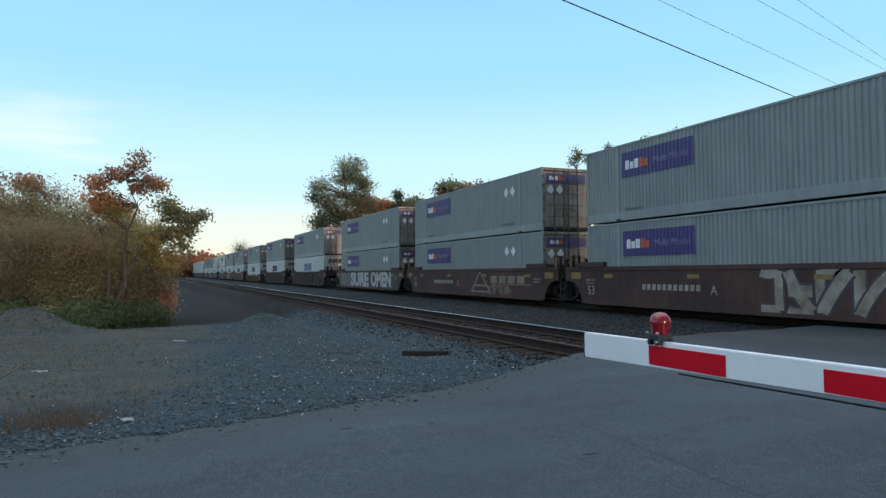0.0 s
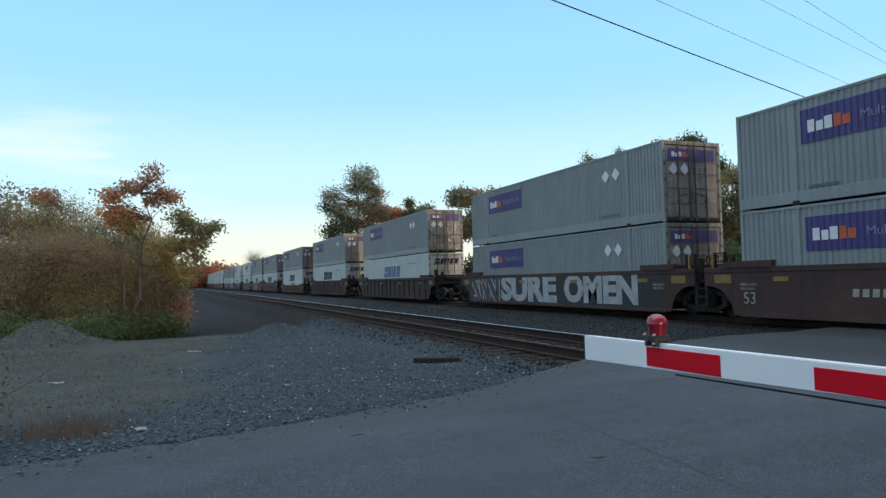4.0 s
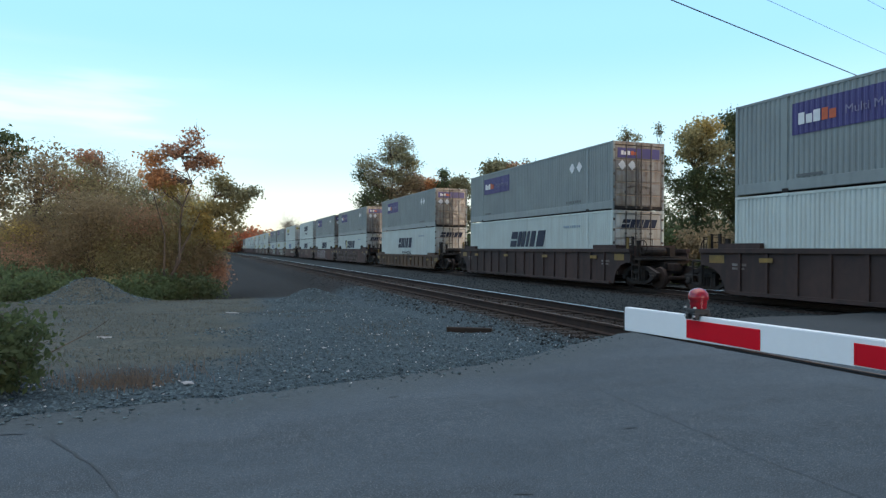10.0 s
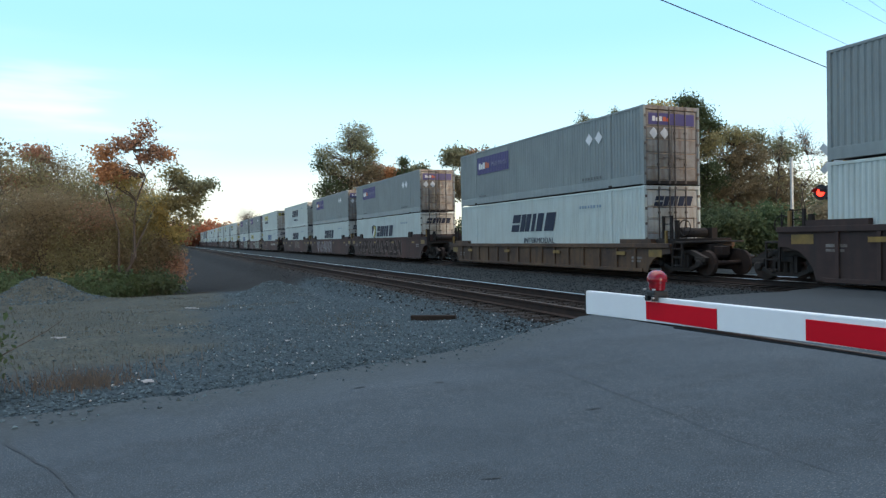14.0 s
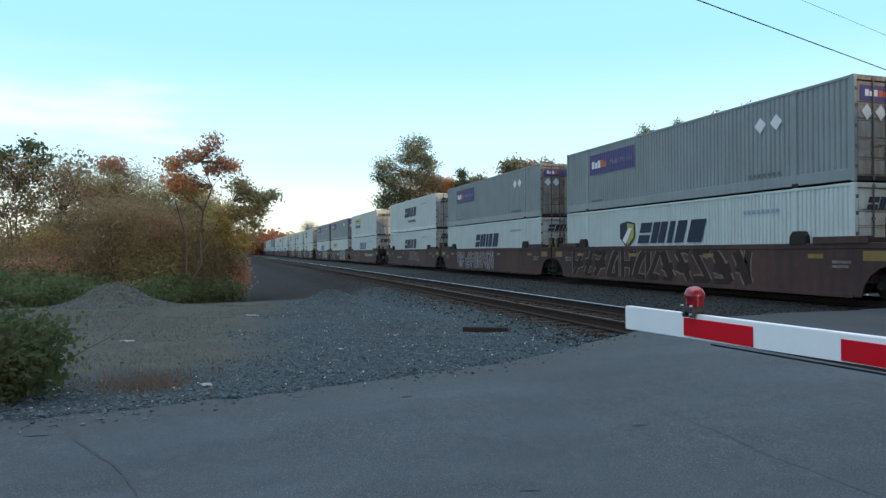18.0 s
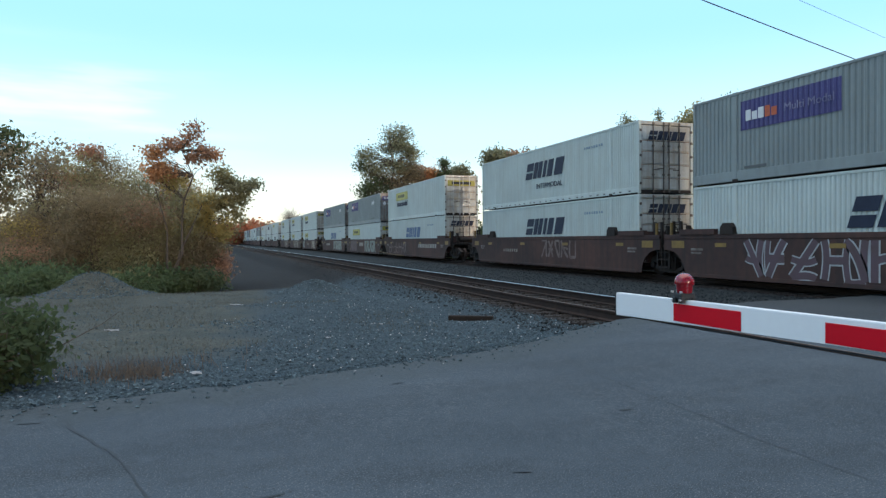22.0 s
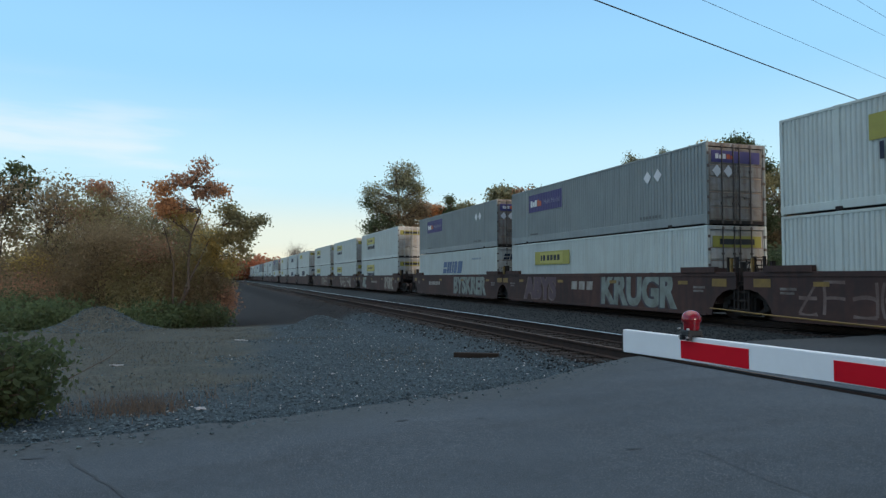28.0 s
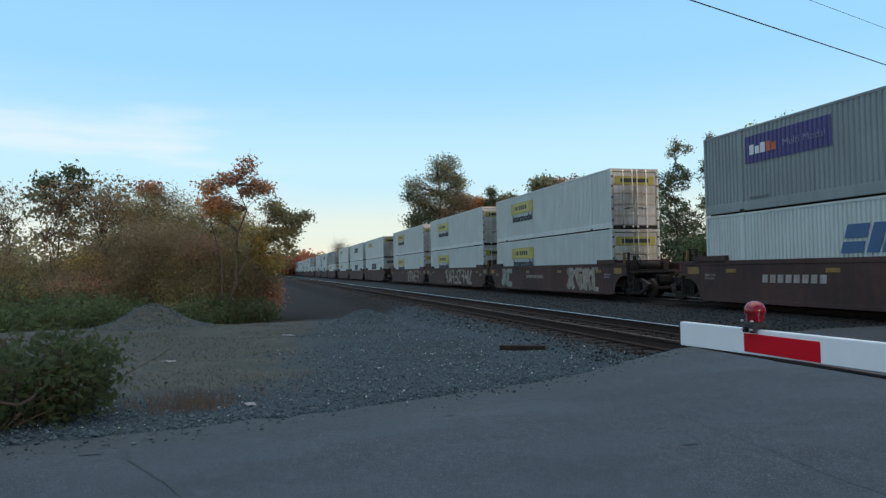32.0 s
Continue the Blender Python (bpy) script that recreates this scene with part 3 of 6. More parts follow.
def carrier_panel(parent, y, z, w, h, x, door=False, lean=False, ribs=None):
    """Purple panel with a white and an orange block and a short line of words."""
    if not door:
        start, pitch, depth = ribs
        y = start + round((y - start) / pitch) * pitch
        w = round(w / pitch) * pitch
        p = part("logo_panel", corrugated(y - w, y, x - 0.002, depth, z, z + h, pitch, -1), PURPLE, parent, "purple vinyl panel")
        x += 0.006
        for a_, b_, top_, mt in ((0.06, 0.118, 0.66, LOGO_WHITE), (0.132, 0.188, 0.58, LOGO_WHITE), (0.2, 0.262, 0.66, LOGO_WHITE), (0.275, 0.33, 0.66, ORANGE), (0.342, 0.4, 0.58, ORANGE)):
            part("mark_block", box(x - 0.018, x - 0.012, y - b_ * w, y - a_ * w, z + 0.3 * h, z + top_ * h), mt, p)
        if not lean:
            words("Multi Modal", 0.36 * h, LAVENDER, p, Matrix.Translation((x - 0.015, y - 0.47 * w, z + 0.46 * h)) @ SIDE_TEXT, width=0.46 * w)
    else:
        p = part("logo_panel", box(-w / 2, w / 2, y - 0.012, y, z, z + h), PURPLE, parent, "purple vinyl panel")
        for a_, b_, top_, mt in ((-0.42, -0.36, 0.72, LOGO_WHITE), (-0.345, -0.285, 0.62, LOGO_WHITE), (-0.27, -0.21, 0.72, LOGO_WHITE), (-0.19, -0.12, 0.7, ORANGE), (-0.105, -0.045, 0.6, ORANGE)):
            part("mark_block", box(a_ * w, b_ * w, y - 0.018, y - 0.012, z + 0.3 * h, z + top_ * h), mt, p)
    return p


def container(name, label, paint, doorpaint, brand, pitch=0.28, depth=0.045, lean=False):
    """A 53-foot box, doors at the -y end, its base at z = 0."""
    c = empty(name, Matrix(), label, "container", "containers on the train")
    hx, hy = WIDTH / 2, LENGTH / 2
    posts = (-hy + POST, hy - POST)
    band = 0.36 if brand == "purple" else 0.27  # height of the plain bottom side rail
    for s in (-1, 1):
        spans = ((-hy + 0.1, posts[0] - 0.07), (posts[0] + 0.07, posts[1] - 0.07), (posts[1] + 0.07, hy - 0.1))
        for a, b in spans:
            part("side_panel", corrugated(a, b, s * (hx - 0.012), depth, band - 0.02, HEIGHT - 0.07, pitch, s), paint, c)
        part("top_rail", box(s * hx - 0.04, s * hx + 0.04, -hy + 0.1, hy - 0.1, HEIGHT - 0.09, HEIGHT - 0.01, 0.008) if s > 0 else box(-hx - 0.0, -hx + 0.08, -hy + 0.1, hy - 0.1, HEIGHT - 0.09, HEIGHT - 0.01, 0.008), paint, c)
        xa, xb = (-hx, -hx + 0.1) if s < 0 else (hx - 0.1, hx)
        part("bottom_rail", box(xa, xb, -hy + 0.1, hy - 0.1, 0.04, band, 0.01), paint, c)
        for y in posts:
            part("lifting_post", box(xa - 0.008 * (s < 0), xb + 0.008 * (s > 0), y - 0.07, y + 0.07, 0.11, HEIGHT - 0.11, 0.012), paint, c)
            for z0, z1 in () if lean else ((0.0, 0.11), (HEIGHT - 0.11, HEIGHT)):
                part("casting", box(xa - 0.012 * (s < 0), xb + 0.012 * (s > 0), y - 0.12, y + 0.12, z0, z1, 0.015), DARK if z0 < 1 else paint, c, "cast-steel lifting fitting")
        for y in (-hy, hy - 0.12):
            part("corner_post", box(xa, xb, y, y + 0.12, 0.0, HEIGHT, 0.015), paint, c)
    part("roof", box(-hx + 0.08, hx - 0.08, -hy + 0.05, hy - 0.05, HEIGHT - 0.06, HEIGHT - 0.02), paint, c)
    part("floor_frame", box(-hx + 0.1, hx - 0.1, -hy + 0.1, hy - 0.05, 0.05, 0.16), DARK, c)
    part("front_wall", box(-hx + 0.1, hx - 0.1, hy - 0.08, hy - 0.04, 0.1, HEIGHT - 0.06), paint, c)
    part("header", box(-hx + 0.1, hx - 0.1, -hy + 0.005, -hy + 0.12, HEIGHT - 0.15, HEIGHT - 0.01, 0.01), doorpaint, c)
    part("door_sill", box(-hx + 0.1, hx - 0.1, -hy + 0.005, -hy + 0.12, 0.02, 0.15, 0.01), DARK, c)
    for s in (-1, 1):
        w = hx - 0.115
        bm = bmesh.new()
        xa, xb = (-w, -0.014) if s < 0 else (0.014, w)
        # flat panels between four sunk cross grooves, edged by a raised border
        zs = [0.16, 0.62, 1.16, 1.68, 2.12, HEIGHT - 0.17]
        box(xa, xb, -hy + 0.07, -hy + 0.10, zs[0], zs[-1], 0, bm)
        for a, b in zip(zs, zs[1:]):
            box(xa + 0.05, xb - 0.05, -hy + 0.035, -hy + 0.07, a + 0.035, b - 0.035, 0.012, bm)
        for a, b in ((xa, xa + 0.035), (xb - 0.035, xb)):
            box(a, b, -hy + 0.03, -hy + 0.07, zs[0], zs[-1], 0, bm)
        d = part("door", bm, doorpaint, c, "weathered steel door leaf")
        if not lean:
            bm = bmesh.new()
            for z in zs[1:-1]:
                box(xa + 0.04, xb - 0.04, -hy + 0.028, -hy + 0.05, z - 0.03, z - 0.006, 0, bm)
            tagged(part("groove_trim", bm, STAIN, d, "rust-stained cross straps"), kind="stuff")
            bm = bmesh.new()
            for z in (0.4, 0.95, 1.5, 2.05, 2.5):
                box(min(s * (hx - 0.13), s * (hx - 0.03)), max(s * (hx - 0.13), s * (hx - 0.03)), -hy - 0.012, -hy + 0.03, z - 0.05, z + 0.05, 0.008, bm)
            tagged(part("hinge", bm, ROD, d, "dark steel hinges"), kind="stuff")
        for f in () if lean else ((0.48, 0.90) if s < 0 else (0.10, 0.52)):
            x = xa + (xb - xa) * f
            bm = tube([(x, -hy + 0.006, 0.03), (x, -hy + 0.006, HEIGHT - 0.03)], [0.024, 0.024], 6)
            for z in (0.1, 0.75, 1.9, HEIGHT - 0.1):
                box(x - 0.05, x + 0.05, -hy - 0.012, -hy + 0.03, z - 0.035, z + 0.035, 0, bm)
            part("lock_rod", bm, ROD if brand != "yellow" else ALUMINIUM, d, "steel locking rod")
            part("handle", box(min(x, x - s * 0.3), max(x, x - s * 0.3), -hy - 0.022, -hy + 0.0, 0.93, 0.97, 0.006) if abs(x) > 0.3 else box(min(x, x + s * 0.3), max(x, x + s * 0.3), -hy - 0.022, -hy + 0.0, 0.98, 1.02, 0.006), ROD, d, "locking handle")
    xs_ = -hx - 0.004
    if brand == "purple":
        a, b = posts[0] + 0.07, posts[1] - 0.07
        carrier_panel(c, hy - 2.28, 1.62, 3.55, 0.92, xs_ - 0.004, lean=lean, ribs=(a, (b - a) / max(1, round((b - a) / pitch)), depth))
        carrier_panel(c, -hy + 0.033, 2.19, 2.1, 0.42, 0, door=True)
        for k in (2.7, 3.35):
            part("placard", prism([(-hy + k, 1.82), (-hy + k - 0.24, 2.07), (-hy + k, 2.32), (-hy + k + 0.24, 2.07)], xs_ - 0.008, xs_), LOGO_WHITE, c, "white diamond placard")
        for k in () if lean else (-0.82, -0.33):
            bm = bmesh.new()
            v = [bm.verts.new((k + dx, -hy + yy, 1.88 + dz)) for yy in (0.012, 0.03) for dx, dz in ((0, -0.22), (0.2, 0), (0, 0.22), (-0.2, 0))]
            bm.faces.new(v[0:4])
            bm.faces.new(v[7:3:-1])
            for i in range(4):
                bm.faces.new((v[(i + 1) % 4], v[i], v[4 + i], v[4 + (i + 1) % 4]))
            part("placard", bm, LOGO_WHITE, c, "white diamond placard")
        bars_ = bmesh.new()
        for k in range(7):
            box(xs_ - 0.003, xs_, -hy + 2.55 + 0.2 * k, -hy + 2.55 + 0.2 * k + (0.12, 0.15, 0.1)[k % 3], 0.44, 0.55, 0, bars_)
        tagged(part("number_marking", bars_, NUMBER, c, "small faded number bars"), kind="stuff")
        part("number_bar", box(xs_ - 0.005, xs_, hy - 3.3, hy - 2.4, 0.4, 0.48), NUMBER, c, "small faded number bars")
    elif brand in ("navy", "blue", "words", "shield"):
        if not lean:
            bm = bmesh.new()
            for k in range(26):
                yk = -hy + 0.55 + k * 0.6 + 0.08 * math.sin(k * 2.4)
                box(-hx - 0.004, -hx, yk, yk + 0.16, 0.10, 0.14, 0, bm)
            tagged(part("drain_slot", bm, DARK, c, "dark slots along the bottom rail"), kind="stuff")
        slant_mark(c, hy - 6.05, 1.36, 0.82, NAVY if brand != "blue" else BLUE, xs_, 4.3)
        if brand == "words":
            words("INTERMODAL", 0.36, NAVY, c, Matrix.Translation((xs_ - 0.005, hy - 7.3, 0.92)) @ SIDE_TEXT, width=2.7)
        if brand == "shield":
            out = [(hy - 4.75, 2.2), (hy - 5.3, 2.3), (hy - 5.85, 2.2), (hy - 5.85, 1.6), (hy - 5.3, 1.15), (hy - 4.75, 1.6)]
            sh = part("shield", prism(out[::-1], xs_ - 0.008, xs_), NAVY, c, "navy, yellow and white shield")
            part("shield_field", prism([(hy - 5.3, 2.22), (hy - 5.3, 1.25), (hy - 5.78, 1.63), (hy - 5.78, 2.14)], xs_ - 0.012, xs_ - 0.008), YELLOW, sh)
            part("shield_stripe", prism([(hy - 4.95, 1.5), (hy - 5.2, 1.34), (hy - 5.65, 2.0), (hy - 5.4, 2.0)], xs_ - 0.016, xs_ - 0.012), LOGO_WHITE, sh)
        bars_ = bmesh.new()
        for k in range(8):
            box(xs_ - 0.003, xs_, -hy + 2.6 + 0.2 * k, -hy + 2.6 + 0.2 * k + (0.13, 0.1, 0.15)[k % 3], 2.22, 2.33, 0, bars_)
        tagged(part("number_marking", bars_, PALE_BLUE, c, "small blue number bars"), kind="stuff")
        holder = part("door_mark", box(-0.9, 0.95, -hy + 0.026, -hy + 0.034, 2.075, 2.09), NAVY, c)
        for at, q, za, zb in ((-0.85, 0.36, 2.14, 2.29), (-0.79, 0.36, 2.34, 2.5), (-0.43, 0.2, 2.14, 2.5), (-0.19, 0.18, 2.14, 2.5), (0.04, 0.13, 2.14, 2.5), (0.23, 0.25, 2.14, 2.5), (0.54, 0.3, 2.14, 2.5)):
            bm = bmesh.new()
            lean_ = 0.33 * (zb - za)
            v = [bm.verts.new((at + dx, -hy + yy, z)) for yy in (0.015, 0.03) for dx, z in ((0, za), (q, za), (q + lean_, zb), (lean_, zb))]
            bm.faces.new(v[0:4])
            bm.faces.new(v[7:3:-1])
            for i in range(4):
                bm.faces.new((v[(i + 1) % 4], v[i], v[4 + i], v[4 + (i + 1) % 4]))
            part("mark_block", bm, NAVY, holder)
    elif brand in ("yellow", "panel"):
        p = part("logo_panel", box(xs_ - 0.012, xs_, hy - 6.6, hy - 2.95, 1.72, 2.4), YELLOW, c, "yellow vinyl panel")
        part("plaque", box(xs_ - 0.016, xs_ - 0.012, hy - 5.95, hy - 3.55, 1.8, 2.33), YELLOW_PALE, p, "paler yellow plaque")
        at = hy - 3.62
        for q in (0.16, 0.24, 0.0, 0.25, 0.25, 0.27, 0.25):
            if q and (not lean or q > 0.24):
                part("mark_block", box(xs_ - 0.020, xs_ - 0.016, at - q, at, 1.93, 2.2), BLACK, p)
            at -= q + 0.1
        if not lean and brand == "yellow":
            words("Intermodal", 0.62, NAVY, c, Matrix.Translation((xs_ - 0.006, hy - 3.2, 1.4)) @ SIDE_TEXT, weight=0.02, width=3.3)
        p = part("logo_panel", box(-1.05, 1.05, -hy + 0.02, -hy + 0.034, 2.12, 2.52), YELLOW, c, "yellow vinyl panel")
        part("mark_block", box(-0.75, 0.75, -hy + 0.012, -hy + 0.02, 2.22, 2.42), BLACK, p)
    return c


PURPLE_BOX = container("container", "grey ribbed steel container with a purple panel", GREY, DOOR_GREY, "purple", 0.182, 0.026)
NAVY_BOX = container("container", "white ribbed container with dark slanted lettering blocks", WHITE, DOOR_WHITE, "navy", 0.156, 0.024)
BLUE_BOX = container("container", "white ribbed container with blue slanted lettering blocks", WHITE, DOOR_WHITE, "blue", 0.156, 0.024)
WORDS_BOX = container("container", "white ribbed container with dark slanted blocks and a word", WHITE, DOOR_WHITE, "words", 0.156, 0.024)
SHIELD_BOX = container("container", "white ribbed container with a navy and yellow shield", WHITE, DOOR_WHITE, "shield", 0.156, 0.024)
YELLOW_BOX = container("container", "white container with a yellow panel and black word", WHITE, DOOR_WHITE, "yellow", 0.156, 0.024)
PLAIN_YELLOW = container("container", "white container with a yellow panel and black bars", WHITE, DOOR_WHITE, "panel", 0.156, 0.024)

# plainer builds of the same boxes for the far end of the train
FAR = {
    PURPLE_BOX: container("container", "grey ribbed steel container with a purple panel", GREY, DOOR_GREY, "purple", 0.364, 0.03, True),
    NAVY_BOX: container("container", "white ribbed container with dark slanted lettering blocks", WHITE, DOOR_WHITE, "navy", 0.5, 0.03, True),
    BLUE_BOX: container("container", "white ribbed container with blue slanted lettering blocks", WHITE, DOOR_WHITE, "blue", 0.5, 0.03, True),
    YELLOW_BOX: container("container", "white container with a yellow panel and black word", WHITE, DOOR_WHITE, "yellow", 0.5, 0.03, True),
}

# ---------------------------------------------------------------- well cars


def truck(name):
    """Cast side frames with open windows, spring nests, bearings and bolster of a two-axle bogie."""
    bm = bmesh.new()

    def bar(pts, thick, x0, x1):
        for (ya, za), (yb, zb) in zip(pts, pts[1:]):
            ln = math.hypot(yb - ya, zb - za)
            ny, nz = -(zb - za) / ln * thick, (yb - ya) / ln * thick
            prism([(ya - ny, za - nz), (yb - ny, zb - nz), (yb + ny, zb + nz), (ya + ny, za + nz)][::-1], x0, x1, bm)

    for s in (-1, 1):
        x = s * 1.0
        a, b = x - 0.08, x + 0.08
        bar([(-1.16, 0.55), (-0.5, 0.80), (0.5, 0.80), (1.16, 0.55)], 0.075, a, b)
        bar([(-1.05, 0.46), (-0.42, 0.21), (0.42, 0.21), (1.05, 0.46)], 0.06, a, b)
        bar([(-0.36, 0.24), (-0.36, 0.78)], 0.05, a, b)
        bar([(0.36, 0.24), (0.36, 0.78)], 0.05, a, b)
        for y in (-0.9, 0.9):
            box(a - 0.02, b + 0.02, y - 0.2, y + 0.2, 0.5, 0.64, 0.02, bm)
            tube([(x - s * 0.05, y, 0.42), (x + s * 0.13, y, 0.42), (x + s * 0.16, y, 0.42)], [0.13, 0.13, 0.09], 12, bm)
        for y in (-0.2, 0.0, 0.2):
            tube([(x, y, 0.26), (x, y, 0.56)], [0.085, 0.085], 8, bm)
        box(x - 0.12, x + 0.12, -0.3, 0.3, 0.56, 0.72, 0.02, bm)
    box(-1.05, 1.05, -0.22, 0.22, 0.56, 0.86, 0, bm)
    return bm


def wheelset():
    bm = bmesh.new()
    tube([(-0.95, 0, 0), (0.95, 0, 0)], [0.08, 0.08], 8, bm)
    for s in (-1, 1):
        tube([(s * 0.69, 0, 0), (s * 0.72, 0, 0), (s * 0.82, 0, 0), (s * 0.825, 0, 0), (s * 0.79, 0, 0), (s * 0.79, 0, 0), (s * 0.84, 0, 0)], [0.44, 0.42, 0.415, 0.36, 0.34, 0.15, 0.13], 24, bm)
    return bm


ROLLING = []


def well_car(name, label, paint, ribbed, low=False, far=False, guides=True):
    """One well: side sills, end platforms, a bogie at each end (y = -hy .. hy along the car)."""
    c = empty(name, Matrix(), label, "freight car", "well cars of the train")
    half = 8.6
    top = 1.04 if low else 1.5
    for s in (-1, 1):
        x = s * 1.36
        xa, xb = (x - 0.05, x) if s < 0 else (x, x + 0.05)
        arch = [(half - 0.25, 0.12), (half - 0.17, 0.42), (half + 0.02, 0.7), (half + 0.3, 0.9), (half + 0.62, 0.99), (half + 0.92, 1.0)]
        arch = [(a_, b_ * (0.74 if low else 1.0)) for a_, b_ in arch]
        out = [(-a_, b_) for a_, b_ in arch[::-1]] + arch + [(half + 0.92, top), (-half - 0.92, top)]
        sill = part("side_sill", prism(out, xa, xb), paint, c, "weathered steel side of the well")
        out_ = 0.07 if ribbed else 0.018
        part("top_chord", box(xa - out_, xb + out_, -half - 0.92, half + 0.92, top - 0.1, top + 0.06, 0.015), paint, sill)
        part("bottom_chord", box(xa - out_ * 0.86, xb + out_ * 0.86, -half + 0.5, half - 0.5, 0.08, 0.2, 0.008), paint, sill)
        for e in (-1, 1):
            ya, yb = sorted((e * (half - 1.75), e * half))
            part("raised_end", prism([(ya, top + 0.05), (yb, top + 0.05), (yb, top + 0.22), (ya, top + 0.22)] if ribbed else [(ya, top + 0.05), (yb, top + 0.05), (yb - 0.0, top + 0.24), (ya + 0.0, top + 0.24)], xa - 0.06, xb + 0.06), paint, sill)
        if s < 0 and not far:
            for yr in (-6.9, -2.4, 2.2, 6.6):
                part("reflector", box(xa - (0.074 if ribbed else 0.0105), xa - (0.06 if ribbed else 0.003), yr - 0.26, yr + 0.26, top - 0.37, top - 0.24), YELLOW_DULL, sill, "dull yellow reflector strip")
            for e in (-1, 1):
                part("end_patch", box(xa - 0.008, xa - 0.001, e * 8.75 - 0.34, e * 8.75 + 0.34, top - 0.42, top - 0.16), YELLOW_DULL, sill, "faded yellow end patch")
                part("stencil", box(xa - 0.007, xa - 0.001, e * 7.75 - 0.3, e * 7.75 + 0.3, top - 0.5, top - 0.42), STENCIL, sill, "faded white stencil bar")
                part("stencil", box(xa - 0.007, xa - 0.001, e * 7.75 - 0.22, e * 7.75 + 0.3, top - 0.62, top - 0.55), STENCIL, sill, "faded white stencil bar")
        if ribbed:
            n = 15
            rib = None
            for i in range(n):
                y = -half + 0.9 + i * (2 * half - 1.8) / (n - 1)
                m = Matrix.Translation((xa - 0.06 if s < 0 else xb, y, 0))
                if rib is None:
                    rib = part("rib", box(0, 0.06, -0.05, 0.05, 0.2, top - 0.1), paint, sill, m=m)
                else:
                    again(rib, "rib", sill, m)
        elif guides:
            for y in (-6.3, 6.3):
                part("guide", prism([(y - 0.3, top + 0.05), (y + 0.3, top + 0.05), (y + 0.28, top + 0.28), (y + 0.16, top + 0.42), (y - 0.16, top + 0.42), (y - 0.28, top + 0.28)], xa - 0.05, xb + 0.1), DARK, sill, "black rounded container guide")
    part("floor", box(-1.36, 1.36, -half + 0.6, half - 0.6, 0.18, 0.26), DARK, c)
    for s in (-1, 1):
        bm = bmesh.new()
        box(-1.25, 1.25, min(s * half, s * (half + 1.0)), max(s * half, s * (half + 1.0)), 0.95, 1.25, 0, bm)
        box(-0.3, 0.3, min(s * half, s * (half + 1.6)), max(s * half, s * (half + 1.6)), 0.75, 1.05, 0, bm)
        part("end_platform", bm, DARK, c, "dark steel end platform")
        bm = box(-1.3, 1.3, min(s * (half - 0.12), s * (half - 0.02)), max(s * (half - 0.12), s * (half - 0.02)), 0.5, top + 0.2)
        part("end_wall", bm, paint, c)
        bm = tube([(-0.55, s * (half + 0.45), 1.45), (0.55, s * (half + 0.45), 1.45)], [0.17, 0.17], 10)
        box(-0.75, -0.62, s * (half + 0.45) - 0.06, s * (half + 0.45) + 0.06, 1.25, 1.9, 0, bm)
        box(0.7, 0.95, s * (half + 0.45) - 0.2, s * (half + 0.45) + 0.2, 1.25, 1.62, 0, bm)
        part("brake_gear", bm, DARK, c, "dark brake cylinder and levers")
        bm = box(-0.16, 0.16, min(s * (half + 1.2), s * (half + 2.0)), max(s * (half + 1.2), s * (half + 2.0)), 0.68, 0.98, 0.03)
        part("coupler", bm, RUST, c, "rusty coupler")
        if far:
            continue
        part("hand_rail", tube([(-1.3, s * (half + 0.9), 0.6), (-1.3, s * (half + 0.9), 1.95), (-0.4, s * (half + 0.95), 1.95), (-0.4, s * (half + 0.95), 1.1)], [0.022] * 4, 6), DARK, c, "dark hand rail")
        part("grab_post", box(-1.36, -1.28, s * (half + 0.62) - 0.04, s * (half + 0.62) + 0.04, top - 0.1, top + 0.5, 0.008), YELLOW_DULL, c, "worn yellow grab post")
        bm = bmesh.new()
        for y in (half + 0.95, half + 1.4):
            box(-1.36, -1.30, s * y - 0.025, s * y + 0.025, 0.32, 1.1, 0, bm)
        for z in (0.34, 0.62, 0.9):
            box(-1.38, -1.28, min(s * (half + 0.95), s * (half + 1.4)), max(s * (half + 0.95), s * (half + 1.4)), z, z + 0.035, 0, bm)
        part("corner_step", bm, DARK, c, "dark corner steps")
        hub = (-0.98, s * (half + 1.15), 1.62)
        rim = [(hub[0], hub[1] + 0.27 * math.cos(k * math.tau / 14), hub[2] + 0.27 * math.sin(k * math.tau / 14)) for k in range(15)]
        bm = tube(rim, [0.02] * 15, 5)
        for k in (0, 4):
            tube([rim[k], hub, rim[k + 7]], [0.014] * 3, 4, bm)
        part("brake_wheel", bm, DARK, c, "dark hand-brake wheel")
        part("cross_walk", box(-1.3, 1.3, min(s * (half + 0.95), s * (half + 1.5)), max(s * (half + 0.95), s * (half + 1.5)), 1.1, 1.16, 0.01), DARK, c, "dark end walkway")
        bm = box(-1.2, -1.1, s * (half + 0.7) - 0.03, s * (half + 0.7) + 0.03, 1.1, 2.05)
        box(-1.2, -1.1, s * (half + 0.3) - 0.03, s * (half + 0.3) + 0.03, 1.1, 2.05, 0, bm)
        for z in (1.5, 1.75, 2.0):
            box(-1.17, -1.13, min(s * (half + 0.3), s * (half + 0.7)), max(s * (half + 0.3), s * (half + 0.7)), z, z + 0.03, 0, bm)
        part("ladder", bm, DARK, c, "dark grab-iron ladder")
    return c


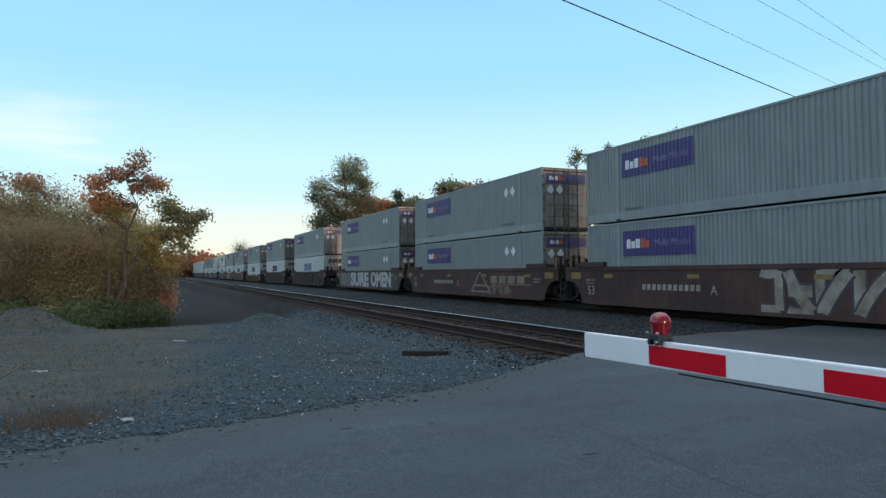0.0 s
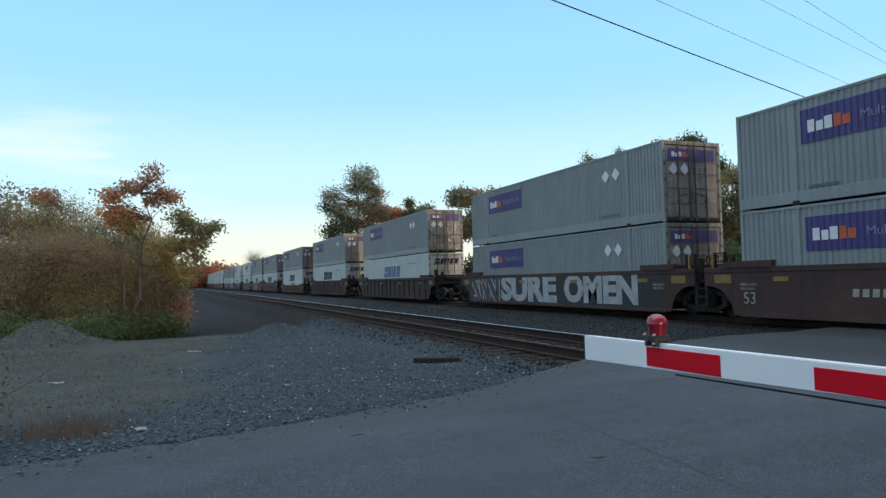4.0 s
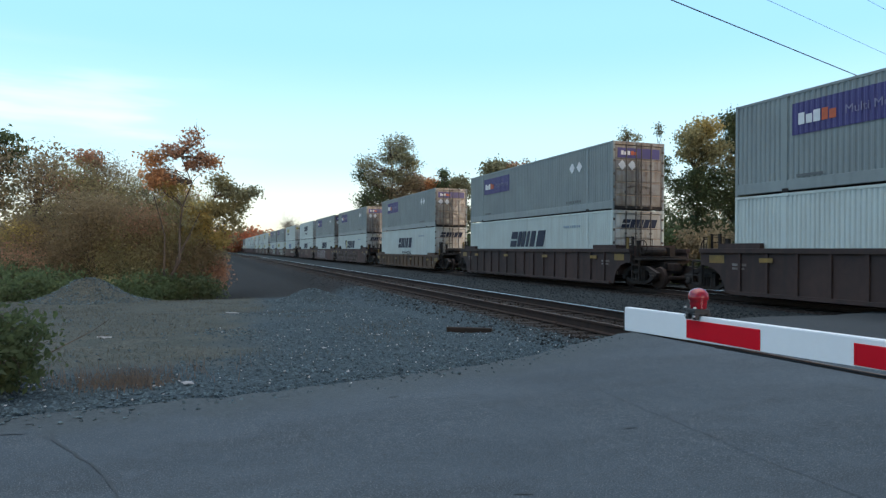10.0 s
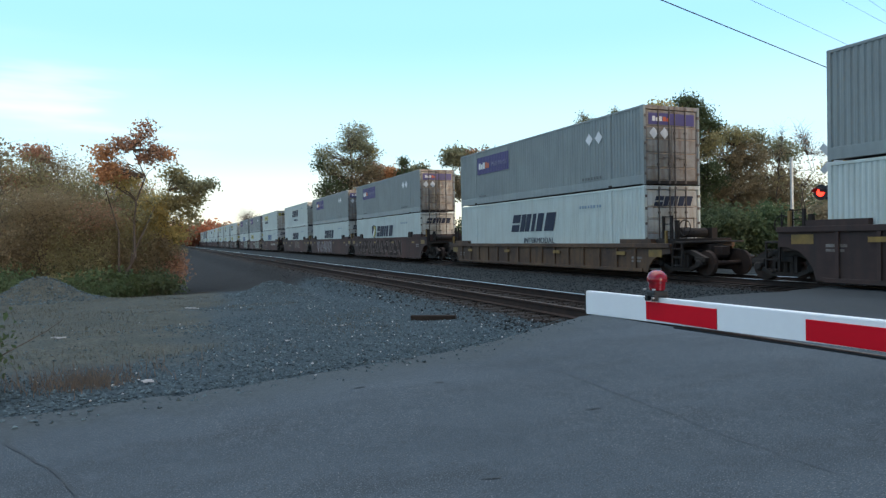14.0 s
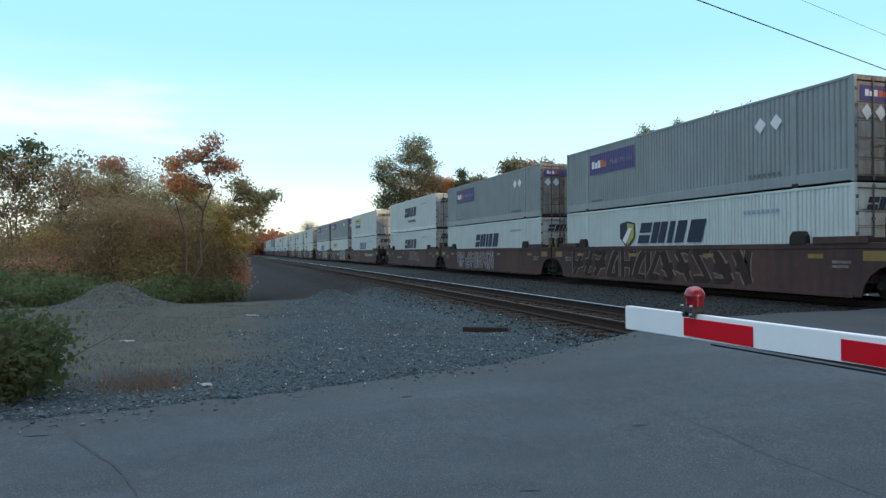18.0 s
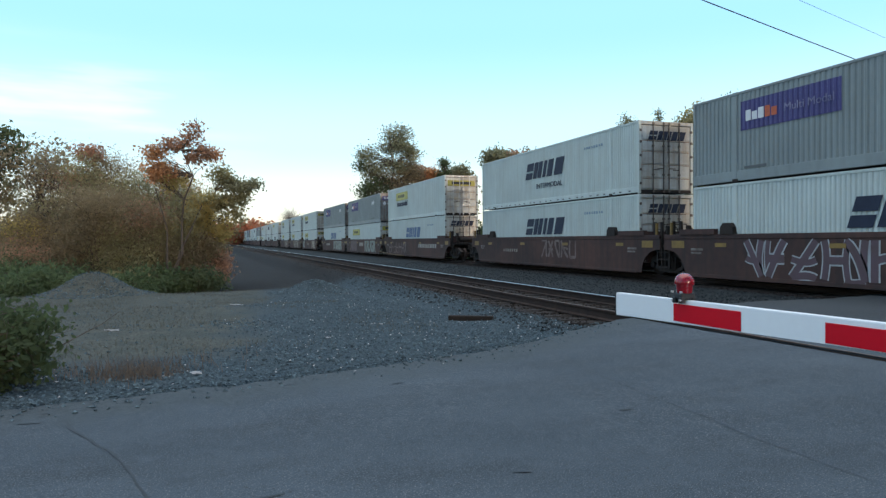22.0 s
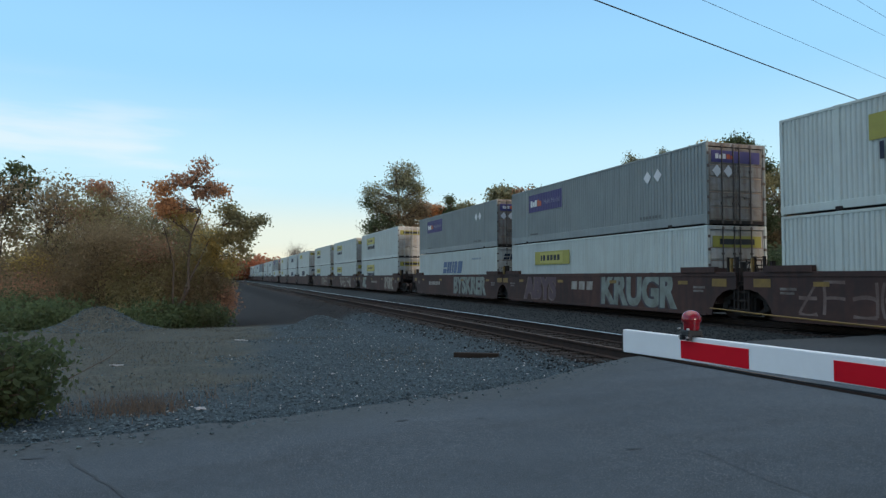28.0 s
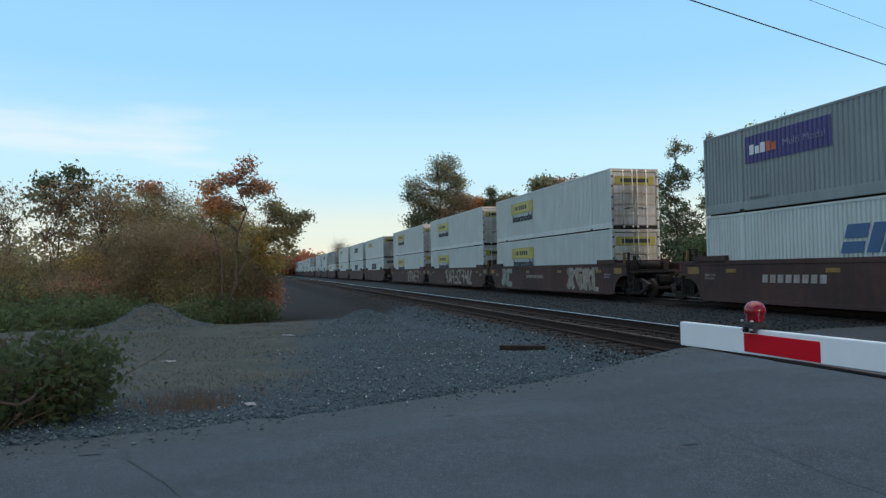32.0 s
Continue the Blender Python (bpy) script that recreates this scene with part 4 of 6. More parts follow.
def add_truck(c, y):
    f = part("bogie_frame", truck("bogie"), DARK, c, "dark cast-steel bogie", Matrix.Translation((0, y, 0)))
    for d in (-0.9, 0.9):
        w = part("wheelset", wheelset(), RUST, f, "rusty steel wheels", Matrix.Translation((0, d, 0.42)))
        ROLLING.append((c, w, d))


def sprayed(c, d0, d1, mat, seed, z0=0.22, z1=1.42, fat=0.11, edge=None):
    """Spray-painted strokes on the near side, from d0 to d1 metres behind the car's far end."""
    rnd = random.Random(seed)
    x, h = -1.4145, z1 - z0
    at = 8.07 - d0
    while at > 8.07 - d1:
        w = rnd.uniform(0.55, 0.95) * h
        z = [z0 + 0.05 * h, z0 + 0.5 * h, z1 - 0.05 * h]
        a, b = at, at - w * 0.8
        shapes = ([(a, z[0]), (a, z[2])], [(b, z[0]), (b, z[2])], [(a, z[2]), (b, z[2])], [(a, z[1]), (b, z[1])], [(a, z[0]), (b, z[0])], [(a, z[2]), (b, z[0])], [(a, z[0]), (b, z[2])])
        for k in rnd.sample(range(7), 3):
            (ya, za), (yb, zb) = shapes[k]
            mid = ((ya + yb) / 2 + rnd.uniform(-0.16, 0.16) * h, (za + zb) / 2 + rnd.uniform(-0.16, 0.16) * h)
            wd = fat * h * rnd.uniform(0.8, 1.3)
            line = []
            for t in range(7):
                u = t / 6
                line.append(((1 - u) ** 2 * ya + 2 * u * (1 - u) * mid[0] + u * u * yb, (1 - u) ** 2 * za + 2 * u * (1 - u) * mid[1] + u * u * zb))
            for layer, (mt, ww) in enumerate(((edge, wd * 1.45), (mat, wd)) if edge else ((mat, wd),)):
                vs, fs = [], []
                for i in range(7):
                    p, q = line[max(0, i - 1)], line[min(6, i + 1)]
                    ty, tz = q[0] - p[0], q[1] - p[1]
                    ln = math.hypot(ty, tz) or 1.0
                    ny, nz = -tz / ln * ww, ty / ln * ww
                    xx = x - 0.0016 * layer - 0.0004 * k
                    vs += [(xx, line[i][0] + ny, min(z1, max(z0, line[i][1] + nz))), (xx, line[i][0] - ny, min(z1, max(z0, line[i][1] - nz)))]
                    if i:
                        fs.append((2 * i - 2, 2 * i - 1, 2 * i + 1, 2 * i))
                part("spray_stroke", (vs, fs), mt, c)
        at = b - 0.22 * h


def bars(c, d0, n, step, w, h, z, mat, x=-1.4185):
    """Plain bars where numbers and makers' marks stand."""
    for i in range(n):
        y = 8.07 - d0 - i * step
        part("number_bar", prism([(y, z), (y - 0.1 * h, z + h), (y - w - 0.1 * h, z + h), (y - w, z)], x, x + 0.006), mat, c)


def on_side(d, z):
    return Matrix.Translation((-1.4165, 8.07 - d, z)) @ SIDE_TEXT


def fat_words(c, text, d, width, size, mat, edge):
    """Swollen sprayed letters over a darker outline."""
    words(text, size, edge, c, on_side(d - 0.06, 0.80), "spray_outline", 0.001, 0.06, 0.13, width=width + 0.12)
    words(text, size, mat, c, Matrix.Translation((-0.0016, 0, 0)) @ on_side(d, 0.82), "spray_letter", 0.001, 0.06, 0.085, width=width)


SMOOTH_CAR = well_car("well_car", "brown weathered smooth-sided well car", BROWN, False)
RIBBED_CAR = well_car("well_car", "dark brown ribbed well car", DARK_BROWN, True)
TAN_CAR = well_car("well_car", "tan weathered ribbed well car", TAN, True, True)
PLAIN_CAR = well_car("well_car", "brown weathered smooth-sided well car", BROWN, False, guides=False)
FAR_CAR = well_car("well_car", "brown weathered smooth-sided well car", BROWN, False, far=True)

P, N, B, Y = PURPLE_BOX, NAVY_BOX, BLUE_BOX, YELLOW_BOX
I, H = WORDS_BOX, SHIELD_BOX
CS, CR, CT = SMOOTH_CAR, RIBBED_CAR, TAN_CAR
# the near end of each box along the train at its middle moment, what it carries, its car
CONSIST = [
    (-127.0, P, P, PLAIN_CAR), (-103.59, P, P, PLAIN_CAR), (-84.0, P, P, PLAIN_CAR), (-64.52, P, P, PLAIN_CAR),
    (-41.15, P, B, CR), (-18.04, P, N, CR), (5.37, P, I, CT),
    (28.34, P, H, CS), (47.5, P, N, CS), (66.8, I, N, CS),
    (90.03, Y, B, PLAIN_CAR), (109.39, P, PLAIN_YELLOW, PLAIN_CAR), (127.74, P, B, PLAIN_CAR),
    (150.92, Y, Y, PLAIN_CAR), (170.2, Y, Y, PLAIN_CAR), (189.4, Y, Y, PLAIN_CAR),
]
MIX = [(Y, N), (N, N), (Y, Y), (P, Y), (N, N), (Y, N), (P, B), (N, Y), (Y, Y), (N, N), (N, B), (P, N), (Y, Y), (N, N)]
s = 212.8
for i in range(22):
    a, b = MIX[i % len(MIX)]
    CONSIST.append((s, FAR[a], FAR[b], FAR_CAR))
    s += 23.3 if i % 3 == 2 else 19.2


def run(t):
    """How far the train has rolled towards -y, from the clip's middle, at t seconds."""
    u = (t - 16) / 16
    return -0.093 + 115.500 * u + 6.684 * u ** 2 + 0.708 * u ** 3 + -0.731 * u ** 4


SLOPE = Matrix.Rotation(math.atan(GRADE), 4, "X")


def on_track(y, lift=0.0):
    return Matrix.Translation((TRAIN_X, y, TRAIN_Z + GRADE * y)) @ SLOPE @ Matrix.Translation((0, 0, lift))


TIMES = [0, 2, 4, 6, 8, 10, 12, 14, 16, 18, 20, 22, 24, 26, 28, 30, 32]
MOVING = []
CARS = {}
BOX_LIFT = 0.31
for i, (s, up, down, car) in enumerate(CONSIST):
    mid = s + LENGTH / 2
    y = mid - run(0)
    c = copy_thing(car, on_track(y))
    add_truck(c, -9.6)
    if i + 1 < len(CONSIST) and CONSIST[i + 1][0] - s > 21:
        add_truck(c, 9.6)
    MOVING.append((c, mid, 0.0))
    CARS[i] = c
    for kind, z in ((down, BOX_LIFT), (up, BOX_LIFT + HEIGHT + 0.02)):
        b = copy_thing(kind, on_track(y, z))
        MOVING.append((b, mid, z))
# what is painted on the cars that pass near
c = CARS[1]
sprayed(c, 8.5, 15.8, SPRAY, 3, 0.2, 1.42, 0.11, NAVY_DULL)
words("53", 0.5, LOGO_DULL, c, on_side(0.1, 0.62))
bars(c, 3.4, 11, 0.26, 0.17, 0.2, 0.72, LOGO_DULL)
words("A", 0.42, LOGO_DULL, c, on_side(6.6, 0.75))
c = CARS[2]
words("53", 0.5, LOGO_DULL, c, on_side(0.1, 0.62))
bars(c, 3.6, 11, 0.26, 0.17, 0.2, 0.72, LOGO_DULL)
words("C", 0.42, LOGO_DULL, c, on_side(7.0, 0.75))
bars(c, 11.2, 4, 0.92, 0.7, 0.36, 0.82, TAN_SPRAY)
part("mark_stripe", box(-1.4185, -1.4125, -7.2, -3.2, 0.74, 0.78), TAN_SPRAY, c)
y = 8.07
for outline in ([(y - 8.8, 0.3), (y - 9.0, 0.3), (y - 10.05, 1.4), (y - 9.9, 1.4)], [(y - 11.1, 0.3), (y - 9.95, 1.4), (y - 10.05, 1.4), (y - 11.3, 0.3)], [(y - 8.9, 0.3), (y - 8.95, 0.4), (y - 11.2, 0.4), (y - 11.2, 0.3)], [(y - 9.35, 0.62), (y - 9.35, 0.72), (y - 10.7, 0.72), (y - 10.7, 0.62)]):
    part("spray_stroke", prism(outline, -1.4205, -1.4145), TAN_SPRAY, c)
sprayed(c, 11.0, 13.2, TAN_SPRAY, 14, 0.25, 0.7, 0.07)
c = CARS[3]
part("spray_field", box(-1.4125, -1.4095, -7.9, 8.3, 0.16, 1.46), BLACK, c, "black sprayed background")
sprayed(c, 0.2, 3.3, NAVY_DULL, 5, 0.2, 1.42, 0.13, SILVER)
words("SURE", 1.62, SILVER, c, on_side(3.7, 0.82), "spray_letter", 0.002, 0, 0.09, width=5.4)
words("OMEN", 1.5, SILVER, c, on_side(9.7, 0.82), "spray_letter", 0.002, 0, 0.08, width=5.0)
c = CARS[7]
sprayed(c, 0.9, 4.2, RUST, 6, 0.22, 1.4, 0.11, FADED)
sprayed(c, 5.1, 12.4, RUST, 7, 0.22, 1.4, 0.13, FADED)
c = CARS[8]
sprayed(c, 2.6, 5.6, MAUVE, 8, 0.2, 1.4, 0.08, SILVER)
sprayed(c, 6.1, 9.1, MAUVE, 28, 0.2, 1.4, 0.08, SILVER)
c = CARS[9]
sprayed(c, 8.1, 11.6, FADED, 9, 0.5, 1.4, 0.07)
bars(c, 3.4, 7, 0.28, 0.15, 0.16, 0.75, SPRAY)
c = CARS[10]
sprayed(c, 0.7, 6.2, FADED, 10, 0.3, 1.3, 0.05)
bars(c, 10.0, 11, 0.42, 0.3, 0.3, 0.82, LOGO_DULL)
c = CARS[11]
fat_words(c, "ABYS", 2.0, 3.6, 1.5, MAUVE, FADED)
bars(c, 6.95, 3, 0.68, 0.5, 0.38, 0.82, LOGO_DULL)
fat_words(c, "KRUGR", 9.5, 5.1, 1.66, MINT, NAVY_DULL)
part("strap", tube([(-1.5, -8.4, 0.35), (-1.56, -11.0, 0.25), (-1.56, -14.0, 0.16), (-1.54, -17.5, 0.1)], [0.025] * 4, 6), YELLOW_DULL, c, "loose yellow strap")
c = CARS[12]
fat_words(c, "BYSKRER", 8.7, 6.0, 1.55, MINT, NAVY_DULL)
bars(c, 3.0, 8, 0.34, 0.24, 0.26, 0.8, LOGO_DULL)
c = CARS[13]
sprayed(c, 1.3, 3.2, MINT, 16, 0.2, 1.4, 0.2, BLACK)
sprayed(c, 11.5, 14.6, SPRAY, 17, 0.2, 1.4, 0.16)
bars(c, 5.6, 8, 0.34, 0.24, 0.2, 0.8, SPRAY)
sprayed(CARS[14], 6.0, 13.0, SPRAY, 18, 0.2, 1.4, 0.09)
sprayed(CARS[15], 9.0, 14.0, SPRAY, 19, 0.2, 1.4, 0.09)
for o in (*FAR.values(), PLAIN_YELLOW, WORDS_BOX, SHIELD_BOX, PURPLE_BOX, NAVY_BOX, BLUE_BOX, YELLOW_BOX, SMOOTH_CAR, RIBBED_CAR, TAN_CAR, FAR_CAR, PLAIN_CAR):
    for ch in o.children_recursive:
        bpy.data.objects.remove(ch)
    bpy.data.objects.remove(o)

# ---------------------------------------------------------------- crossing gate


def crossing_gate():
    g = empty("crossing_gate", Matrix.Translation((1.86, 0, 0)), "lowered crossing gate arm with red and white stripes", "crossing gate")
    top, low = 0.967, 0.857
    end = -3.6
    bm = prism([(2.78, low), (2.78, top), (end, top + 0.01), (end, low + 0.015), (1.4, low + 0.025)][::-1], 0.0, 0.034)
    bmesh.ops.bevel(bm, geom=bm.edges[:], offset=0.003, segments=2, affect="EDGES")
    arm = part("arm", bm, GATE_WHITE, g, "white reflective gate arm")
    part("end_cap", box(-0.001, 0.035, 2.7785, 2.784, low, top, 0.001), BLACK, arm)
    y = 2.34
    for i, w in enumerate((0.39, 0.37, 0.36, 0.38, 0.40, 0.40, 0.40, 0.40, 0.40, 0.40, 0.40, 0.40, 0.40, 0.40)):
        if i % 2 == 0 and y - w > end:
            part("stripe", box(-0.003, 0.0, y - w, y, low + 0.018 + 0.004 * min(i, 3), top - 0.017, 0.0008), GATE_RED, arm, "reflective red stripe")
        y -= w
    part("cable", tube([(0.02, 2.2, low - 0.004), (0.02, 1.2, low + 0.005), (0.02, 0.0, low + 0.004), (0.02, end, low)], [0.0035] * 4, 6), BLACK, g, "black lamp cable")
    part("pivot_post", tube([(0.25, end - 0.2, -0.02), (0.25, end - 0.2, 2.6)], [0.07, 0.07], 14), ALUMINIUM, g)
    part("mechanism", box(0.0, 0.45, end - 0.5, end + 0.02, 0.7, 1.2, 0.02), ALUMINIUM, g)
    bm = box(-0.022, 0.052, 2.262, 2.318, top + 0.004, top + 0.032, 0.008)
    box(-0.026, -0.004, 2.260, 2.278, top - 0.012, top + 0.014, 0.004, bm)
    box(-0.026, -0.004, 2.302, 2.320, top - 0.012, top + 0.014, 0.004, bm)
    box(0.036, 0.054, 2.260, 2.278, top - 0.012, top + 0.014, 0.004, bm)
    box(0.036, 0.054, 2.302, 2.320, top - 0.012, top + 0.014, 0.004, bm)
    lamp = part("lamp_base", bm, BLACK, g, "black plastic lamp foot with clamps")
    bm = bmesh.new()
    prof = ((0.030, 0.030), (0.034, 0.034), (0.035, 0.050), (0.037, 0.064), (0.0425, 0.068), (0.0425, 0.078), (0.0395, 0.091), (0.032, 0.103), (0.020, 0.111), (0.008, 0.1145), (0.0, 0.115))
    rings = []
    for r, z in [(0.97 * r, z) for r, z in prof[:-1]]:
        rings.append([bm.verts.new((0.015 + r * math.cos(a * math.tau / 24), 2.29 + r * math.sin(a * math.tau / 24), top + z)) for a in range(24)])
    for p, q in zip(rings, rings[1:]):
        for a in range(24):
            bm.faces.new((p[a], p[(a + 1) % 24], q[(a + 1) % 24], q[a]))
    bm.faces.new(rings[-1])
    bm.faces.new(rings[0][::-1])
    lens = part("lens", bm, RED_LENS, lamp, "dark red lamp lens")
    for f in lens.data.polygons:
        f.use_smooth = len(f.vertices) == 4
    for yy, zz in ((2.264, 0.002), (2.316, 0.002), (2.262, 0.036), (2.318, 0.036)):
        part("bolt", tube([(-0.031, yy, top + zz), (-0.020, yy, top + zz)], [0.004, 0.004], 8), ALUMINIUM, lamp, "bright bolt")
    return g


crossing_gate()

# ---------------------------------------------------------------- trees and shrubs


def leaf_quads(rnd, centres, per, radius, size, droop=0.0):
    """Many small leaf blades round the given points."""
    n = len(centres) * per
    g = np.random.RandomState(rnd.randint(0, 10 ** 6))
    c = np.repeat(np.array([tuple(p) for p in centres]), per, axis=0)
    c = c + g.normal(0, 1, (n, 3)) * np.array([radius, radius, radius * 0.75])
    c[:, 2] -= droop * g.random_sample(n)
    u = g.normal(0, 1, (n, 3))
    u /= np.linalg.norm(u, axis=1)[:, None]
    w = np.cross(u, g.normal(0, 1, (n, 3)))
    w /= np.linalg.norm(w, axis=1)[:, None]
    z = (size * g.uniform(0.6, 1.35, n))[:, None]
    v = np.stack([c + u * z, c + w * z * 0.5, c - u * z, c - w * z * 0.5], 1).reshape(-1, 3)
    f = np.arange(4 * n).reshape(-1, 4)
    return v.tolist(), f.tolist()


def bent(rnd, a, b, n=4, wob=0.12):
    a, b = Vector(a), Vector(b)
    ln = (b - a).length
    pts = [a]
    for i in range(1, n):
        u = i / n
        pts.append(a.lerp(b, u) + Vector((rnd.gauss(0, 1), rnd.gauss(0, 1), rnd.gauss(0, 0.5) + 0.8 * math.sin(math.pi * u))) * wob * ln * 0.5)
    return pts + [b]


def tree(name, label, m, lobes, seed, height, per=60, size=0.09, clump=0.35, trunk_r=0.1, stems=1, twigs=3, category="tree", group="", base=0.0, bare=0):
    """lobes: (x, y, z, rx, rz, clusters, material); stems rise from the foot, limbs reach every cluster."""
    rnd = random.Random(seed)
    t = empty(name, m, label, category, group)
    spine = []
    for k in range(stems):
        foot = Vector((rnd.gauss(0, 0.25) * (stems > 1), rnd.gauss(0, 0.25) * (stems > 1), base - 0.3))
        lx = sum(l[0] for l in lobes) / len(lobes)
        top = Vector((lx * 0.7 + rnd.gauss(0, 0.5) * (stems > 1), rnd.gauss(0, 0.3), height * (0.86 if stems == 1 else rnd.uniform(0.55, 0.9))))
        pts = bent(rnd, foot, top, 6, 0.06)
        r = trunk_r * (1 if stems == 1 else rnd.uniform(0.5, 0.9))
        part("trunk" if stems == 1 else "stem", tube(pts, [r * (1 - 0.8 * i / 6) for i in range(7)], 7), BARK, t)
        spine.append(pts)
    bm = bmesh.new()
    leaves = {}
    for x, y, z, rx, rz, count, mat in lobes:
        for _ in range(count):
            while True:
                d = Vector((rnd.uniform(-1, 1), rnd.uniform(-1, 1), rnd.uniform(-1, 1)))
                if d.length < 1:
                    break
            c = Vector((x + d.x * rx, y + d.y * rx, z + d.z * rz))
            line = rnd.choice(spine)
            at = min(line[1:], key=lambda p: abs(p.z - (c.z - 0.35 * (c - p).xy.length)))
            r = max(0.012, trunk_r * 0.22)
            limb = bent(rnd, at, c, 4, 0.14)
            tube(limb, [r, r * 0.8, r * 0.6, r * 0.4, r * 0.15], 4, bm, caps=False)
            for _ in range(twigs):
                e = c + Vector((rnd.gauss(0, 1), rnd.gauss(0, 1), rnd.gauss(0.2, 0.8))) * clump * 1.3
                tube(bent(rnd, limb[rnd.randint(2, 4)], e, 2, 0.1), [r * 0.35, r * 0.25, r * 0.1], 3, bm, caps=False)
            if mat:
                leaves.setdefault(mat.name, (mat, []))[1].append(c)
    tagged(part("branchwork", bm, BARK, t), kind="stuff")
    for mat, cs in leaves.values():
        tagged(part("foliage", leaf_quads(rnd, cs, per, clump, size), mat, t), kind="stuff")
    return t


g = "trees beside the track"
O_, BR, OL, GR, DK = LEAF_ORANGE, LEAF_BROWN, LEAF_OLIVE, LEAF_GREEN, LEAF_DARK
RU, GO, FO = LEAF_RUST, LEAF_GOLD, LEAF_FOREST
maple = tree("maple_tree", "slender young maple with orange leaves and open crown", pose(-1.5, 33.0, -1.28),
     [(1.05, 0, 7.85, 0.22, 0.25, 4, RU), (0.75, 0, 7.35, 0.3, 0.3, 7, RU), (0.0, 0, 7.05, 0.42, 0.25, 9, RU), (-0.9, 0, 6.6, 0.42, 0.28, 10, O_), (-0.4, 0, 5.75, 0.75, 0.45, 30, O_),
      (0.1, 0, 5.3, 0.6, 0.4, 12, GO), (1.4, 0, 6.75, 0.35, 0.3, 9, RU), (0.9, 0, 6.4, 0.4, 0.25, 7, RU), (1.75, 0, 6.55, 0.25, 0.25, 5, O_), (0.5, 0, 4.2, 0.8, 0.6, 8, OL)], 11, 7.9, 42, 0.085, 0.2, 0.085, 1, 5, group=g)
part("side_stem", tube([(0.02, -0.05, 0.9), (0.25, -0.1, 2.2), (0.75, -0.15, 3.25), (1.2, -0.1, 4.3)], [0.07, 0.055, 0.04, 0.02], 7), BARK, maple)
part("side_stem", tube([(-0.15, -0.1, -0.3), (-0.3, -0.15, 1.6), (-0.28, -0.15, 3.2), (-0.75, -0.1, 5.0)], [0.06, 0.05, 0.035, 0.015], 7), BARK, maple)
tree("leaning_tree", "olive-leaved tree with a long drooping side branch", pose(-0.85, 34.3, -1.35),
     [(1.35, 0, 5.95, 0.35, 0.35, 8, OL), (1.85, 0, 5.45, 0.4, 0.3, 11, DK), (2.25, 0, 5.35, 0.4, 0.22, 9, DK), (2.95, 0, 5.45, 0.22, 0.14, 4, DK), (2.3, 0, 4.75, 0.3, 0.35, 7, OL), (2.2, 0, 4.0, 0.25, 0.4, 5, OL),
      (1.7, 0, 4.5, 0.4, 0.5, 9, OL), (1.0, 0, 4.6, 0.55, 0.55, 16, OL), (0.5, 0, 4.2, 0.7, 0.6, 24, GO), (1.3, 0, 3.3, 0.5, 0.7, 16, GO), (0.9, 0, 2.3, 0.7, 0.8, 20, BR), (1.3, 0, 1.5, 0.6, 0.7, 16, RU)], 12, 6.0, 70, 0.08, 0.2, 0.09, group=g)
for i, (x, y, h, rx, mats) in enumerate((
        (-2.6, 37.0, 5.7, 1.7, (OL, BR)), (-1.0, 36.6, 5.2, 1.2, (OL, OL)), (-4.4, 38.0, 6.6, 1.7, (BR, OL)), (-6.1, 37.2, 5.6, 1.5, (OL, BR)), (-7.6, 36.0, 3.7, 1.5, (BR, BR)),
        (-5.2, 35.0, 3.9, 1.7, (BR, BR)), (-3.2, 34.6, 3.6, 1.5, (BR, OL)), (-1.2, 34.8, 3.4, 1.2, (OL, BR)), (-9.4, 37.6, 4.5, 1.7, (BR, OL)),
        (-11.4, 37.0, 4.6, 1.8, (OL, FO)), (-13.4, 38.0, 4.9, 1.9, (OL, GR)), (-15.8, 39.0, 5.2, 2.0, (BR, GR)), (-8.4, 34.2, 3.2, 1.6, (BR, FO)), (-11.0, 34.0, 3.0, 1.6, (FO, FO)))):
    h += 0.9 * smooth(-x, 2.0, 4.0) * smooth(x, -8, -6) - 1.3 * smooth(-x, 7, 9)
    tree("shrub", "dense rust-brown and olive autumn shrub in the thicket", pose(x, y, -1.05, rz=i * 57),
         [(0, 0, h * 0.78, rx, h * 0.24, 30, mats[0]), (rx * 0.4, 0, h * 0.86, rx * 0.5, h * 0.1, 8, (RU, GO, mats[0])[i % 3]), (0, 0, h * 0.45, rx * 1.15, h * 0.34, 48, mats[1]), (-rx * 0.5, 0, h * 0.5, rx * 0.6, h * 0.3, 10, (OL, BR, DK)[i % 3]), (0, 0, 0.9, rx, 0.7, 14, FO)], 20 + i, h * 0.95, 215, 0.05, 0.44, 0.07, 8, 4, "shrub", "shrubs of the thicket")
tree("maple_sapling", "sapling with a small reddish-orange top", pose(-5.8, 38.5, -1.0), [(0, 0, 6.9, 0.4, 0.3, 7, RU), (0, 0, 5.6, 0.9, 0.7, 10, BR)], 41, 7.2, 90, 0.11, 0.25, 0.06, group=g)
tree("half_bare_tree", "half-bare pale-twigged tree with scattered leaves", pose(-8.2, 38.4, -1.0),
     [(0.3, 0, 6.6, 1.5, 1.2, 30, BR), (0, 0, 4.8, 1.7, 1.2, 24, None), (-0.4, 0, 5.6, 1.4, 1.2, 12, DK)], 42, 7.6, 30, 0.10, 0.3, 0.07, 3, 6, group=g)
